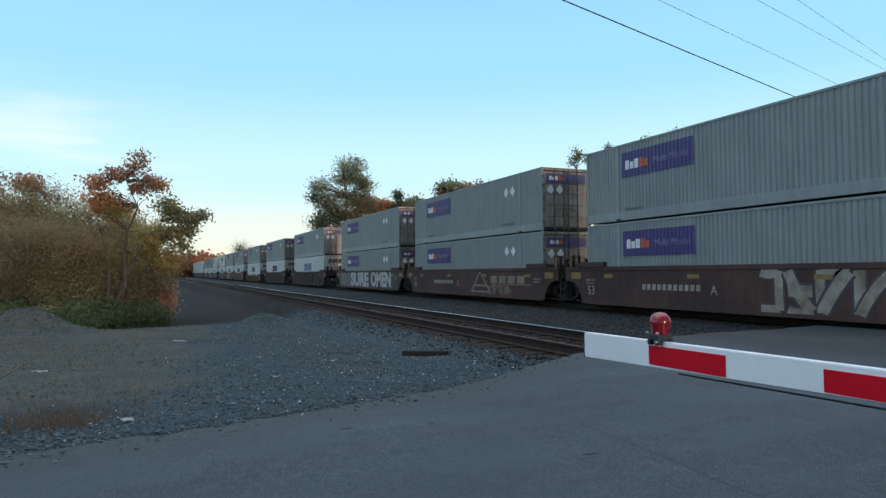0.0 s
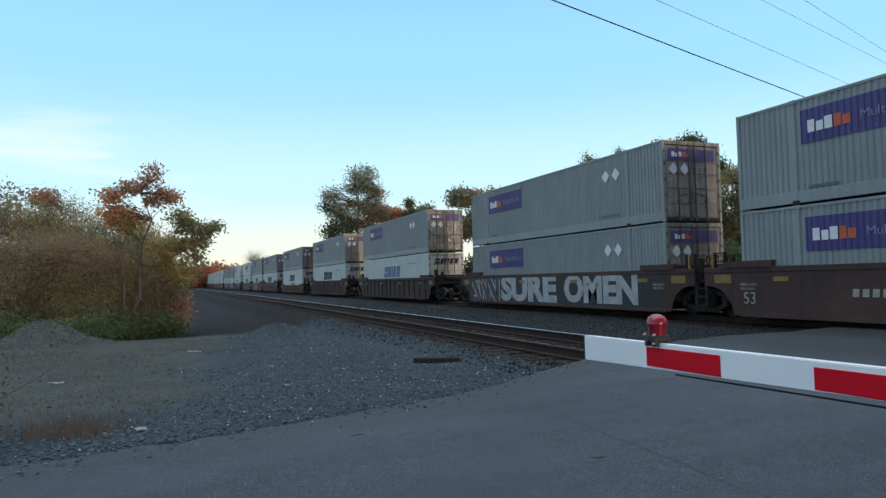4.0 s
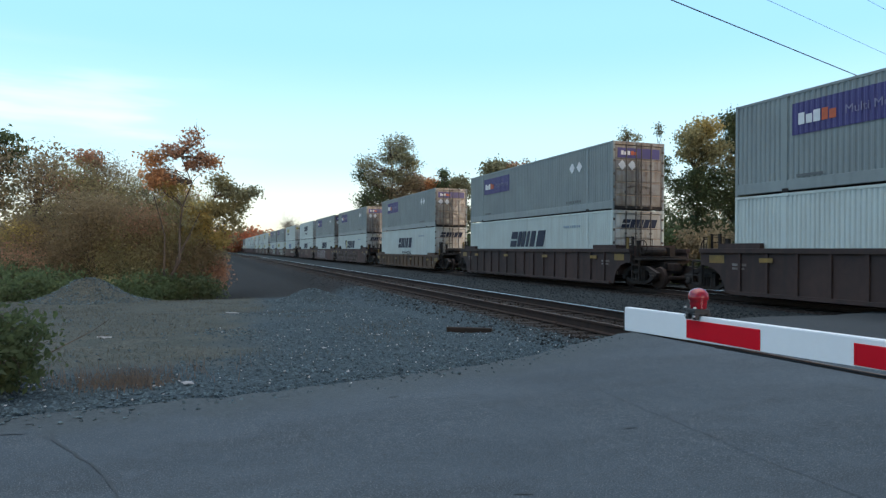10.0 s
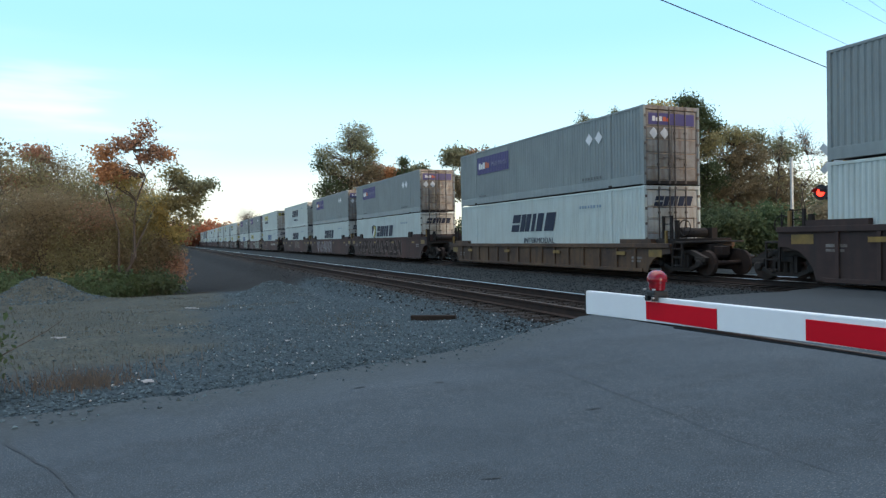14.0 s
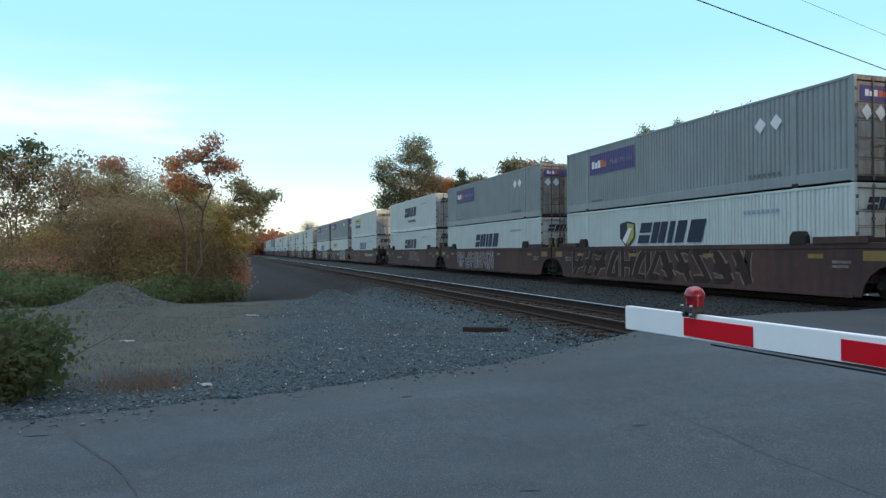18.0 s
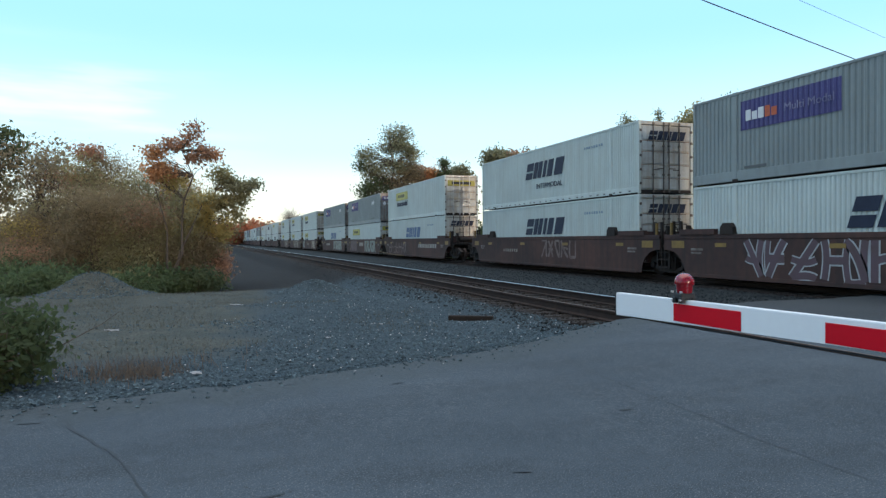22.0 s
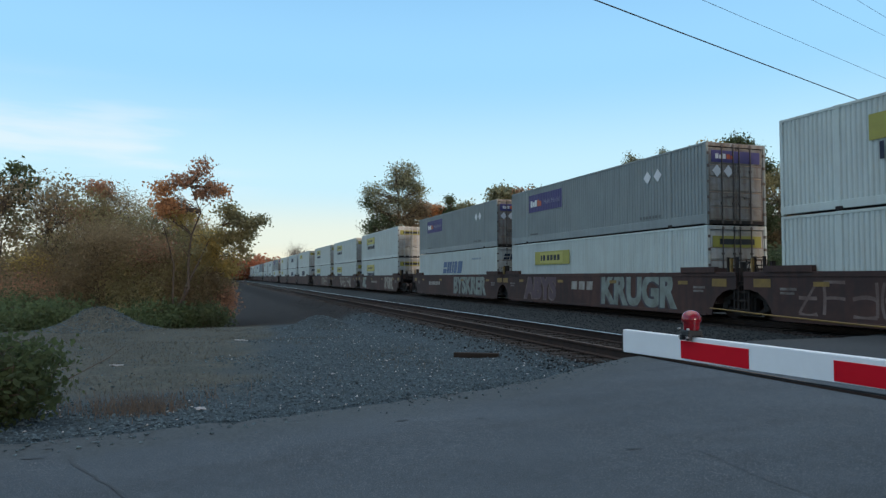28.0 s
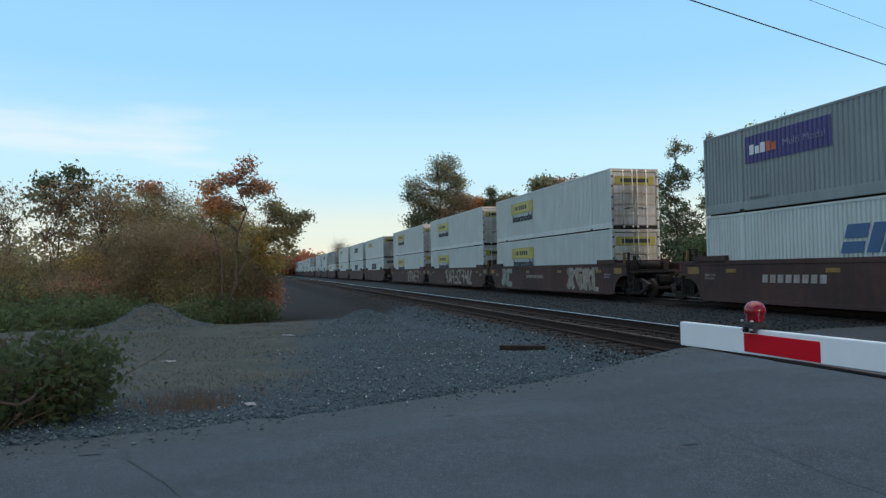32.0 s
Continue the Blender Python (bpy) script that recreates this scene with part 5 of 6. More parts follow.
for i, (x, y, z) in enumerate(((-7.4, 36.4, 6.6), (-9.7, 36.8, 7.2), (-12.2, 37.4, 7.0))):
    tree("half_bare_tree", "half-bare pale-twigged tree with scattered leaves", pose(x, y, -1.0, rz=70 * i), [(0, 0, z * 0.85, 1.1, 1.1, 34, BR), (0.2, 0, z * 0.62, 1.2, 1.0, 22, (OL, BR, DK)[i])], 140 + i, z, 16, 0.085, 0.26, 0.06, 3, 6, group=g)
tree("broad_tree", "spreading dark-green tree with tiered leafy boughs", pose(-9.9, 38.5, -1.0),
     [(0.4, 0, 7.65, 0.7, 0.25, 8, FO), (-0.6, 0, 7.2, 0.8, 0.3, 9, FO), (0.9, 0, 6.9, 0.6, 0.3, 7, FO), (-1.0, 0, 6.5, 0.6, 0.3, 7, DK), (0.2, 0, 6.35, 0.9, 0.3, 8, FO), (-0.6, 0, 5.7, 0.9, 0.3, 7, DK), (0.6, 0, 5.4, 0.8, 0.3, 6, DK), (0, 0, 4.6, 1.2, 0.4, 6, OL)], 43, 7.8, 34, 0.12, 0.24, 0.08, group=g)
tree("half_bare_tree", "half-bare pale-twigged tree with scattered leaves", pose(-14.0, 40.0, -1.0), [(0, 0, 6.0, 1.5, 1.2, 22, None), (0, 0, 4.6, 1.6, 1.0, 14, BR)], 44, 6.9, 30, 0.09, 0.3, 0.06, 3, 6, group=g)

# low greenery at the foot of the thicket
for i, (x, y, r, h, mat) in enumerate(((-0.4, 32.2, 0.9, 1.3, FO), (-2.4, 31.6, 1.0, 1.6, GR), (-5.6, 30.6, 1.2, 1.6, GR), (-7.6, 30.2, 1.3, 1.7, GR), (-10.5, 28.5, 1.4, 1.3, GR), (-8.6, 28.0, 1.3, 1.2, GR), (-6.6, 28.6, 1.3, 1.2, GR), (-12.6, 29.0, 1.5, 1.3, GR), (-4.8, 29.5, 1.2, 1.0, GR), (-3.0, 30.6, 1.1, 1.2, GR), (-1.6, 32.4, 1.0, 1.1, GR), (-3.4, 32.5, 1.4, 1.4, OL))):
    tree("low_bush", "low leafy green undergrowth", pose(x, y, ground_z(x, y) - 0.05), [(0, 0, h * 0.55, r, h * 0.4, 30, mat)], 60 + i, h * 0.8, 70, 0.085, 0.24, 0.025, 4, 2, "bush", "low bushes below the thicket")

# the bush at the road's edge
tree("broadleaf_bush", "broad-leaved green bush at the road's edge", pose(-2.2, 6.95, -0.12),
     [(0, 0, 0.45, 0.88, 0.40, 60, LEAF_BUSH), (0.4, 0.0, 0.42, 0.5, 0.34, 26, LEAF_BUSH), (-0.3, 0, 0.35, 0.8, 0.3, 22, GR)], 80, 0.8, 62, 0.04, 0.12, 0.012, 7, 3, "bush")

# behind the train
g = "trees behind the train"
tree("oak_tree", "tall dark-leaved tree with an uneven open crown", pose(21.6, 80, -0.3),
     [(0.5, 0, 14.5, 1.5, 1.1, 26, DK), (0.2, 0, 13.0, 2.1, 0.9, 32, DK), (-3.4, 0, 12.2, 1.0, 0.7, 14, DK), (-4.2, 0, 10.9, 0.7, 0.6, 8, FO), (-2.6, 0, 10.4, 1.2, 0.9, 20, DK), (2.2, 0, 12.3, 1.0, 0.8, 14, OL), (-0.2, 0, 11.0, 2.0, 0.9, 26, DK),
      (-2.4, 0, 8.4, 1.6, 1.1, 32, FO), (-3.9, 0, 7.5, 0.9, 0.7, 12, FO), (0.4, 0, 9.0, 2.2, 1.2, 34, BR), (2.4, 0, 10.2, 1.4, 0.9, 18, BR), (0, 0, 6.0, 3.6, 1.8, 60, DK)], 90, 15.0, 64, 0.13, 0.5, 0.25, group=g)
tree("rust_tree", "rust-orange autumn tree with full crown", pose(25.0, 83, -0.2), [(1.8, 0, 10.0, 1.5, 0.9, 26, O_), (-0.5, 0, 10.2, 1.6, 1.1, 26, RU), (0.5, 0, 7.6, 2.8, 1.6, 50, RU), (0, 0, 4.5, 2.8, 1.6, 30, BR)], 91, 10.8, 90, 0.17, 0.42, 0.2, group=g)
tree("rust_tree", "rust-orange autumn tree with full crown", pose(29.6, 86, -0.2), [(0, 0, 8.6, 2.4, 1.6, 40, RU), (0.5, 0, 5.5, 3.0, 1.8, 36, BR)], 92, 10.0, 90, 0.17, 0.42, 0.2, group=g)
tree("thin_tree", "thin pointed dark tree with tufts of leaves", pose(28.3, 81, -0.2), [(0, 0, 11.4, 0.5, 0.9, 9, FO), (0, 0, 9.8, 0.9, 0.8, 12, FO)], 103, 12.2, 60, 0.14, 0.3, 0.12, 1, 4, group=g)
tree("round_tree", "small dark-green round-topped tree", pose(32.2, 86, -0.2), [(0, 0, 10.2, 1.5, 1.5, 20, DK), (-1.6, 0, 10.0, 0.9, 1.6, 8, BR), (0, 0, 6.5, 2.5, 2.5, 24, DK)], 93, 11.5, 120, 0.2, 0.45, 0.2, group=g)
tree("round_tree", "brown-tinged tree with a ragged round top", pose(38.5, 82, -0.2), [(-2.2, 0, 12.4, 1.7, 1.1, 24, DK), (0.2, 0, 12.2, 1.6, 1.2, 20, RU), (2.0, 0, 12.2, 1.8, 1.2, 22, BR), (0, 0, 9, 3.8, 2.2, 60, BR)], 94, 13.5, 120, 0.2, 0.5, 0.2, group=g)
tree("thin_tree", "thin half-bare tree with tufts of leaves", pose(27.4, 40.0, -0.3), [(0, 0, 9.75, 0.4, 0.45, 7, DK), (0.75, 0, 9.6, 0.2, 0.4, 3, OL), (-0.6, 0, 9.2, 0.2, 0.2, 2, DK), (0.1, 0, 7.6, 0.8, 1.0, 24, FO), (-1.2, 0, 6.6, 0.9, 1.6, 30, FO), (0, 0, 5.0, 1.3, 1.4, 40, FO), (-0.6, 0, 2.8, 1.6, 1.4, 40, FO)], 95, 10.2, 70, 0.07, 0.18, 0.09, 1, 5, group=g)
tree("thin_tree", "thin half-bare tree with tufts of leaves", pose(30.1, 40.0, -0.3), [(0.0, 0, 10.4, 0.15, 0.35, 4, DK), (0, 0, 8.2, 0.8, 1.0, 26, FO), (0.4, 0, 6.2, 1.3, 1.4, 44, FO), (0, 0, 3.4, 1.6, 1.6, 44, FO)], 96, 10.6, 70, 0.07, 0.16, 0.08, 1, 4, group=g)
tree("green_tree", "olive-green tree with a rounded top", pose(33.7, 40.0, -0.4), [(0, 0, 10.6, 1.1, 0.8, 22, GO), (-0.9, 0, 10.0, 0.8, 0.6, 10, OL), (0.2, 0, 9.0, 1.6, 1.2, 34, OL), (0, 0, 6.2, 1.9, 1.8, 50, FO), (0, 0, 3.0, 2.2, 1.8, 46, FO)], 97, 11.0, 110, 0.11, 0.36, 0.18, group=g)
tree("green_tree", "tall deep-green tree with a ragged pointed top", pose(37.0, 40.0, -0.4), [(-0.1, 0, 11.7, 0.35, 0.55, 9, FO), (-0.9, 0, 11.3, 0.3, 0.5, 6, FO), (0.4, 0, 10.8, 0.9, 0.5, 16, FO), (1.4, 0, 10.2, 0.7, 0.45, 10, FO), (2.2, 0, 9.9, 0.35, 0.3, 4, FO), (-0.5, 0, 9.7, 1.1, 0.7, 18, FO), (0.4, 0, 8.2, 1.7, 1.1, 36, OL), (0, 0, 6.0, 2.2, 1.6, 56, FO), (0, 0, 3.0, 2.4, 1.8, 50, FO)], 98, 12.2, 96, 0.11, 0.34, 0.2, group=g)
tree("brown_tree", "brownish-green tree turning colour", pose(41.2, 40.0, -0.4), [(-0.4, 0, 9.3, 1.6, 0.6, 22, OL), (1.4, 0, 9.0, 1.2, 0.6, 14, DK), (0.3, 0, 7.4, 2.3, 1.2, 50, BR), (0, 0, 5.0, 2.6, 1.6, 60, BR), (0, 0, 2.4, 2.6, 1.4, 46, DK)], 99, 10.0, 96, 0.11, 0.36, 0.16, group=g)
tree("brown_tree", "brownish-green tree turning colour", pose(45.5, 40.0, -0.4), [(0.2, 0, 8.2, 1.8, 0.8, 26, DK), (0, 0, 5.6, 2.5, 1.6, 56, BR), (0, 0, 2.6, 2.6, 1.6, 46, OL)], 100, 9.2, 96, 0.11, 0.36, 0.16, group=g)
tree("brown_tree", "brownish-green tree turning colour", pose(49.0, 36.0, -0.4), [(0, 0, 6.6, 1.9, 0.9, 26, GO), (0, 0, 4.4, 2.5, 1.4, 50, OL), (0, 0, 2.2, 2.6, 1.4, 40, FO)], 104, 7.6, 96, 0.11, 0.36, 0.14, group=g)
tree("bare_tree", "bare-topped tree with fine pale twigs", pose(41.5, 36.0, -0.4), [(0, 0, 8.6, 0.35, 1.0, 10, None), (0.1, 0, 7.6, 0.6, 0.8, 8, BR), (0, 0, 5.6, 1.2, 1.0, 14, OL)], 101, 9.6, 14, 0.08, 0.3, 0.07, 1, 6, group=g)
tree("bare_tree", "bare-topped tree with fine pale twigs", pose(43.8, 36.0, -0.4), [(0, 0, 9.0, 0.6, 0.9, 16, None), (0.2, 0, 8.6, 0.7, 0.8, 8, RU), (1.5, 0, 7.8, 0.9, 0.8, 10, None), (2.2, 0, 7.6, 0.5, 0.5, 4, BR), (0, 0, 5.4, 1.6, 1.2, 22, OL)], 102, 9.8, 14, 0.08, 0.32, 0.08, 2, 6, group=g)
for i, (x, y) in enumerate(((24.5, 42), (26.5, 36), (29, 34), (31.5, 31.5), (34, 30), (36.5, 28.5), (39.5, 28), (43, 27), (47, 28), (22.5, 48), (22.5, 56), (23.5, 66), (33, 41), (38, 38), (50, 31))):
    tree("undergrowth_shrub", "tangled brown-green shrub behind the tracks", pose(x, y, -0.5, rz=i * 40), [(0, 0, 2.2, 1.6, 1.2, 34, (FO, GR, BR)[i % 3]), (0, 0, 1.0, 1.7, 0.8, 20, FO)], 110 + i, 3.0, 130, 0.13, 0.42, 0.05, 4, 3, "shrub", "shrubs behind the tracks")

# far woods
rnd = random.Random(5)


def woods(name, label, spots, mats, per, size, clump):
    w = empty(name, Matrix(), label, "woods", kind="stuff")
    by = {}
    for i, p in enumerate(spots):
        by.setdefault(rnd.randrange(len(mats)), []).append(p)
    for k, ps in by.items():
        tagged(part("foliage", leaf_quads(rnd, ps, per, clump, size), mats[k], w), kind="stuff")


spots = []
for _ in range(420):
    x = rnd.uniform(-60, 34)
    top = 9.5 + 3.2 * noise.noise((x * 0.09, 0, 2)) + 2.0 * noise.noise((x * 0.3, 0, 4))
    spots.append((x, rnd.uniform(330, 370), 1.5 + top * rnd.random() ** 0.6))
woods("distant_woods", "distant belt of red and brown autumn woods", spots, (LEAF_RED, LEAF_RED, BR), 60, 0.8, 1.4)
spots = []
for _ in range(320):
    x = rnd.uniform(-70, -6)
    spots.append((x, rnd.uniform(58, 75), -0.5 + 4.8 * rnd.random() ** 0.7))
woods("middle_woods", "brown scrub woods behind the thicket", spots, (BR, OL, BR), 130, 0.22, 0.9)
spots = []
for _ in range(420):
    x = rnd.uniform(27, 84)
    y = rnd.uniform(46, 54)
    spots.append((x, y, -0.3 + (5.6 + 1.6 * noise.noise((x * 0.25, 3, 1))) * rnd.random() ** 0.8))
woods("rear_woods", "tangled brown and green woods behind the tracks", spots, (BR, FO, FO, FO), 110, 0.15, 0.75)
tree("distant_bare_tree", "distant bare tree with a round crown of twigs", pose(37.7, 333, 0.5), [(0, 0, 13, 5.0, 4.5, 90, None)], 130, 14, 1, 0.3, 1.6, 0.35, 1, 7, group="far trees")

# ---------------------------------------------------------------- crossing signal, poles and wires


def signal():
    s = empty("crossing_signal", Matrix.Translation((20.3, 15.5, -0.45)), "railway crossing signal with crossed boards and red lamps", "crossing signal")
    part("mast", tube([(0, 0, 0), (0, 0, 4.6)], [0.06, 0.055], 12), ALUMINIUM, s)
    part("mast_base", box(-0.2, 0.2, -0.2, 0.2, 0, 0.12, 0.02), ALUMINIUM, s)
    for a in (45, -45):
        bm = box(-0.012, 0.012, -0.62, 0.62, -0.115, 0.115, 0.004)
        bmesh.ops.rotate(bm, verts=bm.verts, cent=(0, 0, 0), matrix=Matrix.Rotation(radians(a), 3, "X"))
        bmesh.ops.translate(bm, verts=bm.verts, vec=(-0.08 - 0.02 * (a > 0), 0, 4.12))
        part("cross_board", bm, ALUMINIUM, s, "grey back of a crossing board")
    part("lamp_arm", tube([(0, -0.5, 3.02), (0, 0.5, 3.02)], [0.03, 0.03], 8), ALUMINIUM, s)
    for y in (-0.47, 0.47):
        h = part("lamp_disc", tube([(-0.13, y, 3.02), (-0.1, y, 3.02)], [0.26, 0.26], 24), BLACK, s, "black lamp background")
        part("lamp_lens", tube([(-0.165, y, 3.02), (-0.13, y, 3.02)], [0.13, 0.14], 20), RED_LIT, h, "lit red lamp")
        bm = bmesh.new()
        top = [[bm.verts.new((x, y + 0.16 * math.cos(a), 3.02 + 0.16 * math.sin(a))) for a in [math.pi * k / 8 for k in range(9)]] for x in (-0.13, -0.38)]
        for k in range(8):
            bm.faces.new((top[0][k], top[0][k + 1], top[1][k + 1], top[1][k]))
        bmesh.ops.solidify(bm, geom=bm.faces[:], thickness=0.006)
        part("visor", bm, BLACK, h)
        back = part("lamp_housing", tube([(0.06, y * 0.9, 3.02), (0.2, y * 0.9, 3.02), (0.36, y * 0.9, 3.02)], [0.1, 0.15, 0.16], 16), ALUMINIUM, s, "grey lamp housing for the other side")
        part("lamp_disc", tube([(0.2, y * 0.9, 3.02), (0.22, y * 0.9, 3.02)], [0.26, 0.26], 20), BLACK, back, "black lamp background")


signal()
post = empty("white_post", Matrix.Translation((21.2, 17.95, -0.45)), "plain pale metal post beside the crossing", "post")
part("shaft", tube([(0, 0, 0), (0, 0, 4.4)], [0.06, 0.055], 12), ALUMINIUM, post)
part("cap", tube([(0, 0, 4.4), (0, 0, 4.43)], [0.08, 0.08], 12), ALUMINIUM, post)
POLE_WOOD = material("grey_pole_wood", (0.13, 0.12, 0.11), 0.9, (0.08, 0.075, 0.07), 3, 0.5, 0.3)
pole = empty("utility_pole", Matrix.Translation((58.0, 29.0, -0.6)), "grey wooden utility pole carrying the wires", "utility pole")
part("shaft", tube([(0, 0, 0), (0, 0, 4.5), (0, 0, 9.4)], [0.17, 0.15, 0.13], 14), POLE_WOOD, pole)
part("crossarm", box(-0.06, 0.06, -2.6, 0.6, 8.8, 8.92, 0.01), POLE_WOOD, pole)
for n_, (a, b, r) in enumerate((((58.0, 29.0, 6.9), (-34.0, -1.4, 7.46), 0.015), ((58.0, 28.7, 8.2), (-34.0, -1.2, 8.2), 0.006), ((58.0, 26.5, 8.3), (-34.0, -1.9, 8.5), 0.005), ((58.0, 27.4, 8.3), (-34.0, -4.6, 8.4), 0.005))):
    pts = [Vector(a).lerp(Vector(b), i / 24) for i in range(25)]
    w = empty("overhead_wire", Matrix(), "black overhead wire strung across the tracks" if not n_ else "thin dark overhead wire strung across the tracks", "wire", "overhead wires")
    part("cable", tube(pts, [r] * 25, 6), BLACK, w)

# ---------------------------------------------------------------- road surface


def strip(points, width, z, name, mat, parent, wob=0.02, seed=1):
    rnd = random.Random(seed)
    vs, fs = [], []
    n = 0
    fine = []
    for (x0, y0), (x1, y1) in zip(points, points[1:]):
        k = max(2, int(math.hypot(x1 - x0, y1 - y0) / 0.08))
        fine += [(x0 + (x1 - x0) * i / k, y0 + (y1 - y0) * i / k) for i in range(k)]
    fine.append(points[-1])
    for i, (x, y) in enumerate(fine):
        p, q = fine[max(0, i - 1)], fine[min(len(fine) - 1, i + 1)]
        tx, ty = q[0] - p[0], q[1] - p[1]
        ln = math.hypot(tx, ty) or 1
        o = 2.4 * wob * noise.noise((x * 2.3, y * 2.3, seed)) + wob * noise.noise((x * 9, y * 9, seed))
        w = width * (0.75 + 0.6 * noise.noise((x * 6, y * 6, seed + 3)))
        for s in (-1, 1):
            px, py = x - ty / ln * (o + s * w), y + tx / ln * (o + s * w)
            vs.append((px, py, road_z(px, py) + z + 0.012 * noise.noise((px * 0.5, py * 0.5, 5))))
        if i:
            fs.append((2 * i - 2, 2 * i - 1, 2 * i + 1, 2 * i))
    return part(name, (vs, fs), mat, parent)


CRACK = material("dirt_filled_crack", (0.042, 0.052, 0.06), 0.95, (0.056, 0.067, 0.076), 8, 0.5, spec=0.2)
for i, (pts, w) in enumerate((
        ([(3.62, 7.25), (3.4, 5.8), (3.28, 4.7), (3.19, 3.67), (3.1, 2.4)], 0.004), ([(-0.99, 5.15), (-0.61, 4.3), (-0.37, 3.7), (-0.2, 2.6)], 0.010),
        ([(2.0, 5.6), (2.5, 5.1), (3.3, 4.9)], 0.002), ([(4.2, 6.6), (4.4, 5.2), (4.3, 3.9), (4.6, 2.4)], 0.002))):
    strip(pts, w, 0.004, "crack", CRACK, road, 0.018, i)
for i in range(16):
    x, y = random.uniform(-1.5, 5), random.uniform(2.2, 6.2)
    strip([(x, y), (x + random.uniform(0.05, 0.16), y + random.uniform(-0.03, 0.03))], random.uniform(0.008, 0.022), 0.0045, "pit", CRACK, road, 0.004, i)

# ---------------------------------------------------------------- loose stones, litter, grass


def stones(name, label, spots, lo, hi, mat, seed):
    """Angular stones resting half sunk, one mesh."""
    g = np.random.RandomState(seed)
    n = len(spots)
    p = np.array(spots)
    r = g.uniform(lo, hi, n) * g.choice([0.7, 1.0, 1.0, 1.35], n)
    base = np.array([(1, 0, 0), (-1, 0, 0), (0, 1, 0), (0, -1, 0), (0, 0, 1), (0, 0, -1)], float)
    v = base[None] * g.uniform(0.6, 1.15, (n, 6, 1)) * np.array([1.0, 0.85, 0.7]) + g.normal(0, 0.16, (n, 6, 3))
    a = g.uniform(0, math.tau, n)
    c, s = np.cos(a)[:, None], np.sin(a)[:, None]
    x, y = v[..., 0] * c - v[..., 1] * s, v[..., 0] * s + v[..., 1] * c
    v = np.stack([x, y, v[..., 2]], -1) * r[:, None, None] + p[:, None, :]
    v[..., 2] += (r * 0.25)[:, None]
    f = np.array([(0, 2, 4), (2, 1, 4), (1, 3, 4), (3, 0, 4), (2, 0, 5), (1, 2, 5), (3, 1, 5), (0, 3, 5)])
    f = (f[None] + 6 * np.arange(n)[:, None, None]).reshape(-1, 3)
    ob = part(name, (v.reshape(-1, 3).tolist(), f.tolist()), mat)
    return tagged(ob, label, "gravel", kind="stuff")


rnd = random.Random(9)
near, far_ = [], []
while len(near) < 30000:
    y = 4.6 + 20 * rnd.random() ** 1.5
    x = rnd.uniform(-4.5, 5.4)
    e = road_edge(x)
    if y < e - 0.12 and rnd.random() > 0.30 * smooth(y, e - 1.1, e) ** 2:
        continue
    b_ = noise.noise((x * 0.45, y * 0.45, 0)) * 0.5 + 0.5
    k = max(smooth(x + 3.2 * b_ - 0.1 * y, 0.5, 2.0), 1 - smooth(y - 1.6 * b_, 6.4, 7.6))
    if rnd.random() < 0.05 + k:
        near.append((x, y, ground_z(x, y) if y > e - 0.06 else road_z(x, y)))
stones("loose_gravel", "blue-grey crushed stone spread beside the road", near, 0.010, 0.022, STONE, 1)
pale = [p for p in near if rnd.random() < 0.02]
stones("pale_stones", "scattered pale chips among the gravel", [(x + 0.03, y + 0.02, z + 0.012) for x, y, z in pale], 0.007, 0.016, PALE, 2)
while len(far_) < 15000:
    x = rnd.uniform(4.6, 16.0)
    y = road_edge(x) + 36 * rnd.random() ** 1.9
    far_.append((x, y, ground_z(x, y) + 0.0))
# past x = 15.2 the dark stones also stand in for shade under the cars
rusty = [p for p in far_ if p[0] > 15.2 or abs(p[0] - TRACK_X) < 1.35 + 0.25 * noise.noise((p[0], p[1], 0))]
dirty = set(rusty)
stones("track_ballast", "grey crushed-stone ballast between and along the tracks", [p for p in far_ if p not in dirty], 0.02, 0.036, BALLAST, 3)
stones("rusty_ballast", "rust-stained brown ballast between the rails, with shade under the train in its tone", rusty, 0.02, 0.038, RUSTY_STONE, 7)
heap = []
for cx, cy, rx, n in ((-3.6, 24.6, 1.9, 1800), (3.3, 22.6, 1.5, 1500)):
    for _ in range(n):
        a, d = rnd.random() * math.tau, rx * math.sqrt(rnd.random())
        x, y = cx + d * math.cos(a), cy + d * math.sin(a)
        heap.append((x, y, ground_z(x, y)))
stones("gravel_heap", "two low heaps of crushed stone", heap, 0.02, 0.04, STONE, 4)

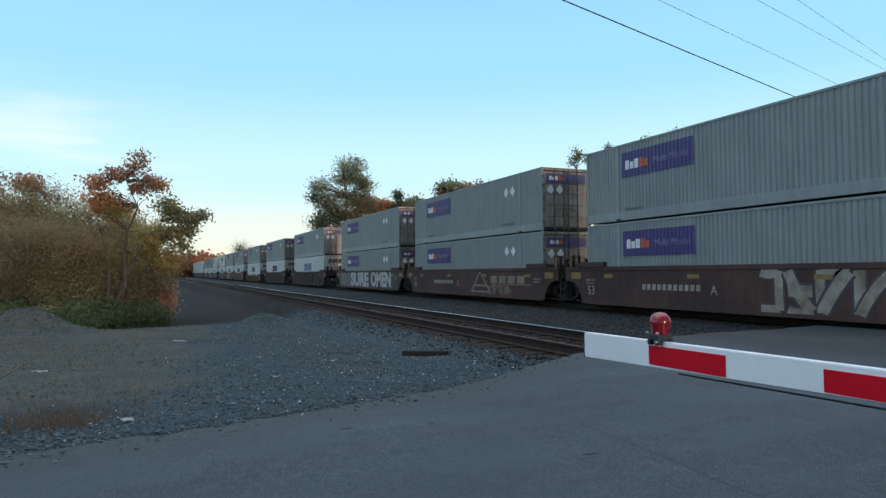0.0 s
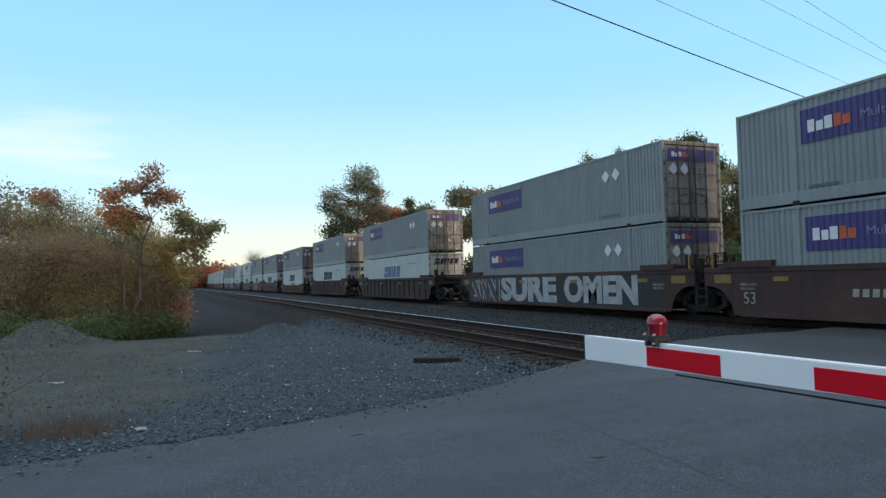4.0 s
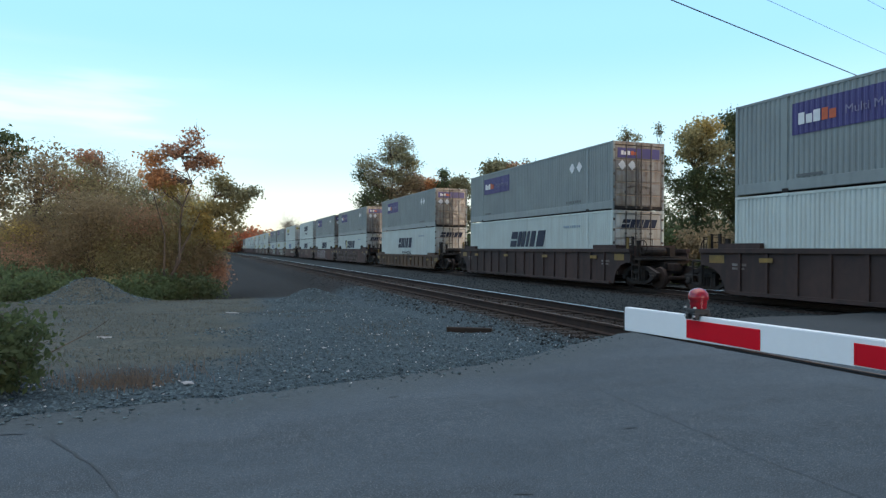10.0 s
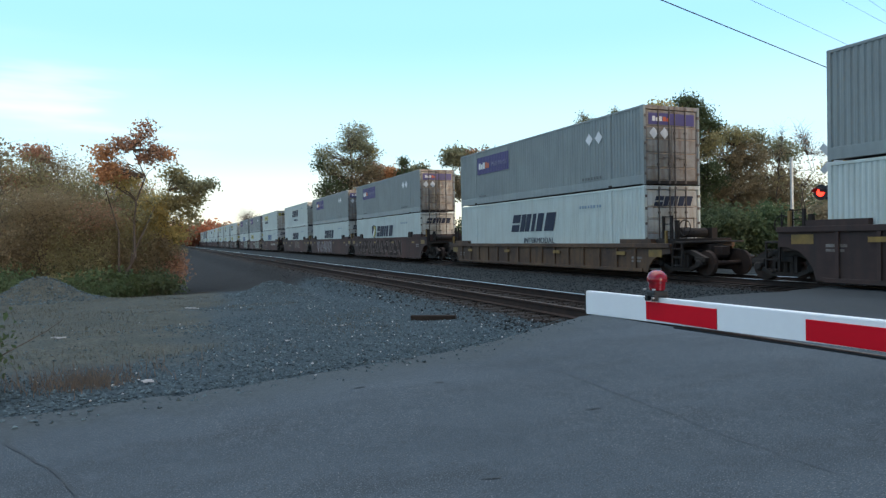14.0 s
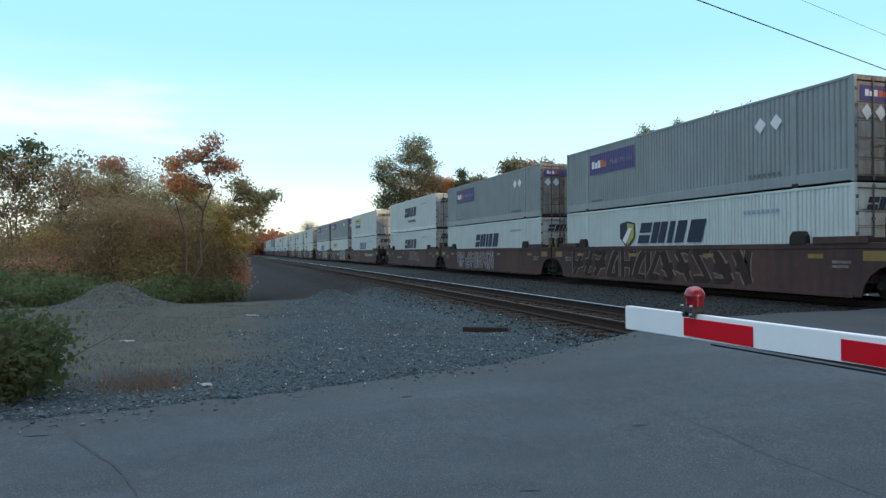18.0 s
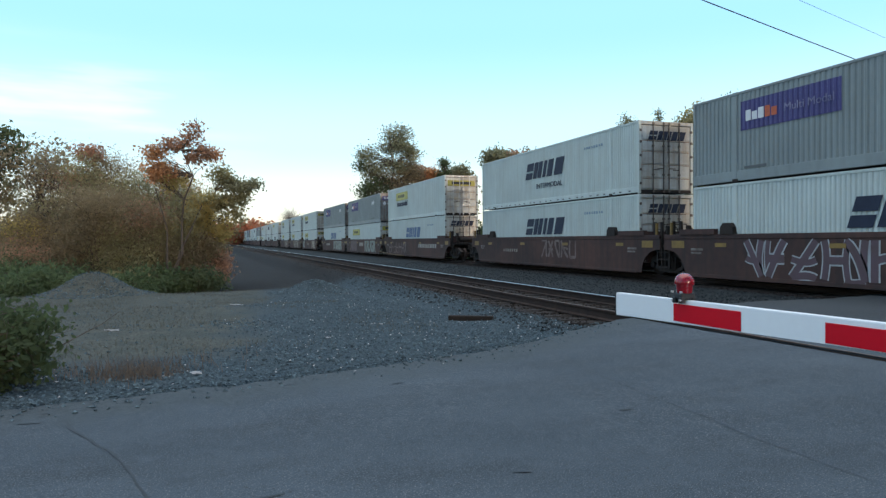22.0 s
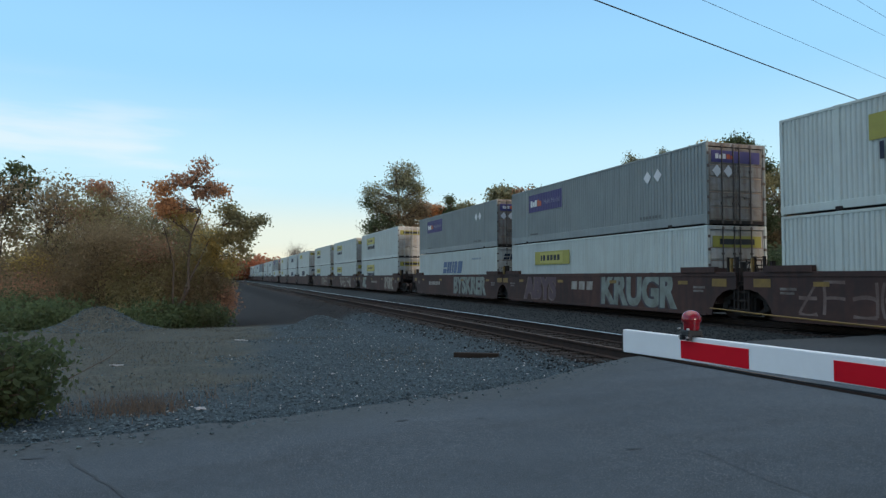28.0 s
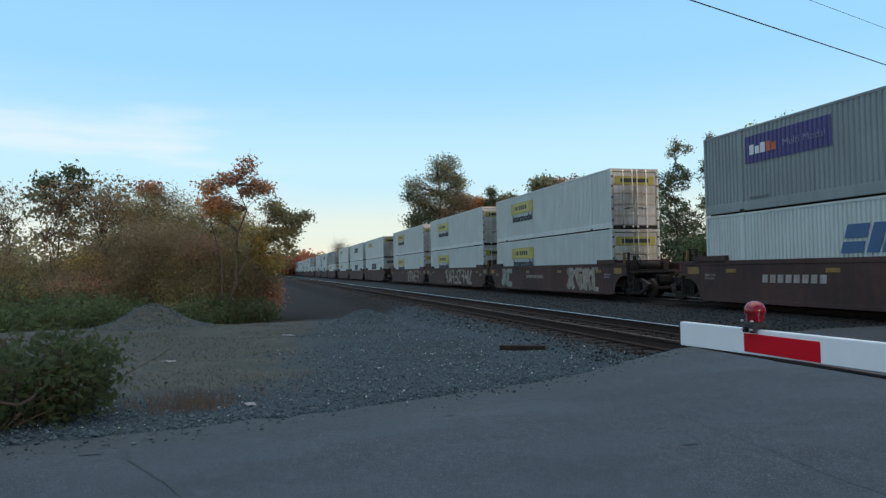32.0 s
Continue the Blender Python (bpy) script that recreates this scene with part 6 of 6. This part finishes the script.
baulk = empty("timber_baulk", pose(4.33, 11.02, ground_z(4.33, 11.02) + 0.04, rz=-33), "dark old timber lying on the gravel", "timber")
part("timber", box(-0.40, 0.40, -0.06, 0.06, -0.05, 0.05, 0.015), TIE, baulk)
for x, y, sx, sy, rot in ((-0.16, 6.8, 0.05, 0.035, 20), (-1.46, 11.45, 0.10, 0.03, 5), (1.5, 9.2, 0.04, 0.03, 50), (0.6, 17.0, 0.16, 0.05, 10), (2.6, 10.6, 0.035, 0.03, 70)):
    l_ = empty("litter_scrap", pose(x, y, ground_z(x, y) + 0.03, 8, 5, rot), "crumpled pale scrap of litter on the ground", "litter", "scraps of litter")
    bm = bmesh.new()
    bmesh.ops.create_grid(bm, x_segments=4, y_segments=3, size=1.0)
    for v in bm.verts:
        v.co = Vector((v.co.x * sx, v.co.y * sy, 0.02 * noise.noise((v.co.x * 3 + x, v.co.y * 3, y))))
    bmesh.ops.solidify(bm, geom=bm.faces[:], thickness=0.004)
    part("scrap", bm, SCRAP, l_)


def blades(name, label, spots, h, mat, seed):
    g = np.random.RandomState(seed)
    n = len(spots)
    p = np.array(spots)
    a = g.uniform(0, math.tau, n)
    w = 0.004
    hh = h * g.uniform(0.4, 1.2, n)
    lean = g.normal(0, 0.35, (n, 2)) * hh[:, None]
    side = np.stack([np.cos(a), np.sin(a), 0 * a], -1) * w
    tip = p + np.concatenate([lean, hh[:, None]], 1)
    v = np.stack([p - side, p + side, tip], 1).reshape(-1, 3)
    ob = part(name, (v.tolist(), np.arange(3 * n).reshape(-1, 3).tolist()), mat)
    return tagged(ob, label, "grass", kind="stuff")


tuft = []
for cx, cy, r, n in ((-0.75, 6.9, 0.26, 190), (-0.55, 7.0, 0.28, 130), (-0.85, 7.15, 0.4, 130), (-0.5, 7.5, 0.7, 140), (-1.2, 7.5, 0.6, 80)):
    for _ in range(n):
        x, y = rnd.gauss(cx, r * 0.6), rnd.gauss(cy, r * 0.5)
        tuft.append((x, y, ground_z(x, y)))
blades("dry_grass_tuft", "reddish-brown dry grass at the road's edge", tuft, 0.19, DRY, 5)
lawn = []
while len(lawn) < 15000:
    x, y = rnd.uniform(-12, 4), rnd.uniform(8.5, 27)
    if noise.noise((x * 0.5, y * 0.5, 8)) > -0.05 + 0.09 * max(0, x):
        lawn.append((x, y, ground_z(x, y)))
blades("sparse_dry_grass", "sparse short straw-coloured grass on bare soil", lawn, 0.07, STRAW, 6)


def motions():
    for ob, mid, lift in MOVING:
        walk(ob, [(t, on_track(mid - run(t), lift)) for t in TIMES])
    near = {CARS[i] for i in range(1, 15)}
    ticks = [i / 15 for i in range(481)]
    for car, wheels, along in ROLLING:
        if car in near:
            walk(wheels, [(t, Matrix.Translation((0, along, 0.42)) @ Matrix.Rotation((run(t) - run(0)) / 0.42, 4, "X")) for t in ticks])


motions()
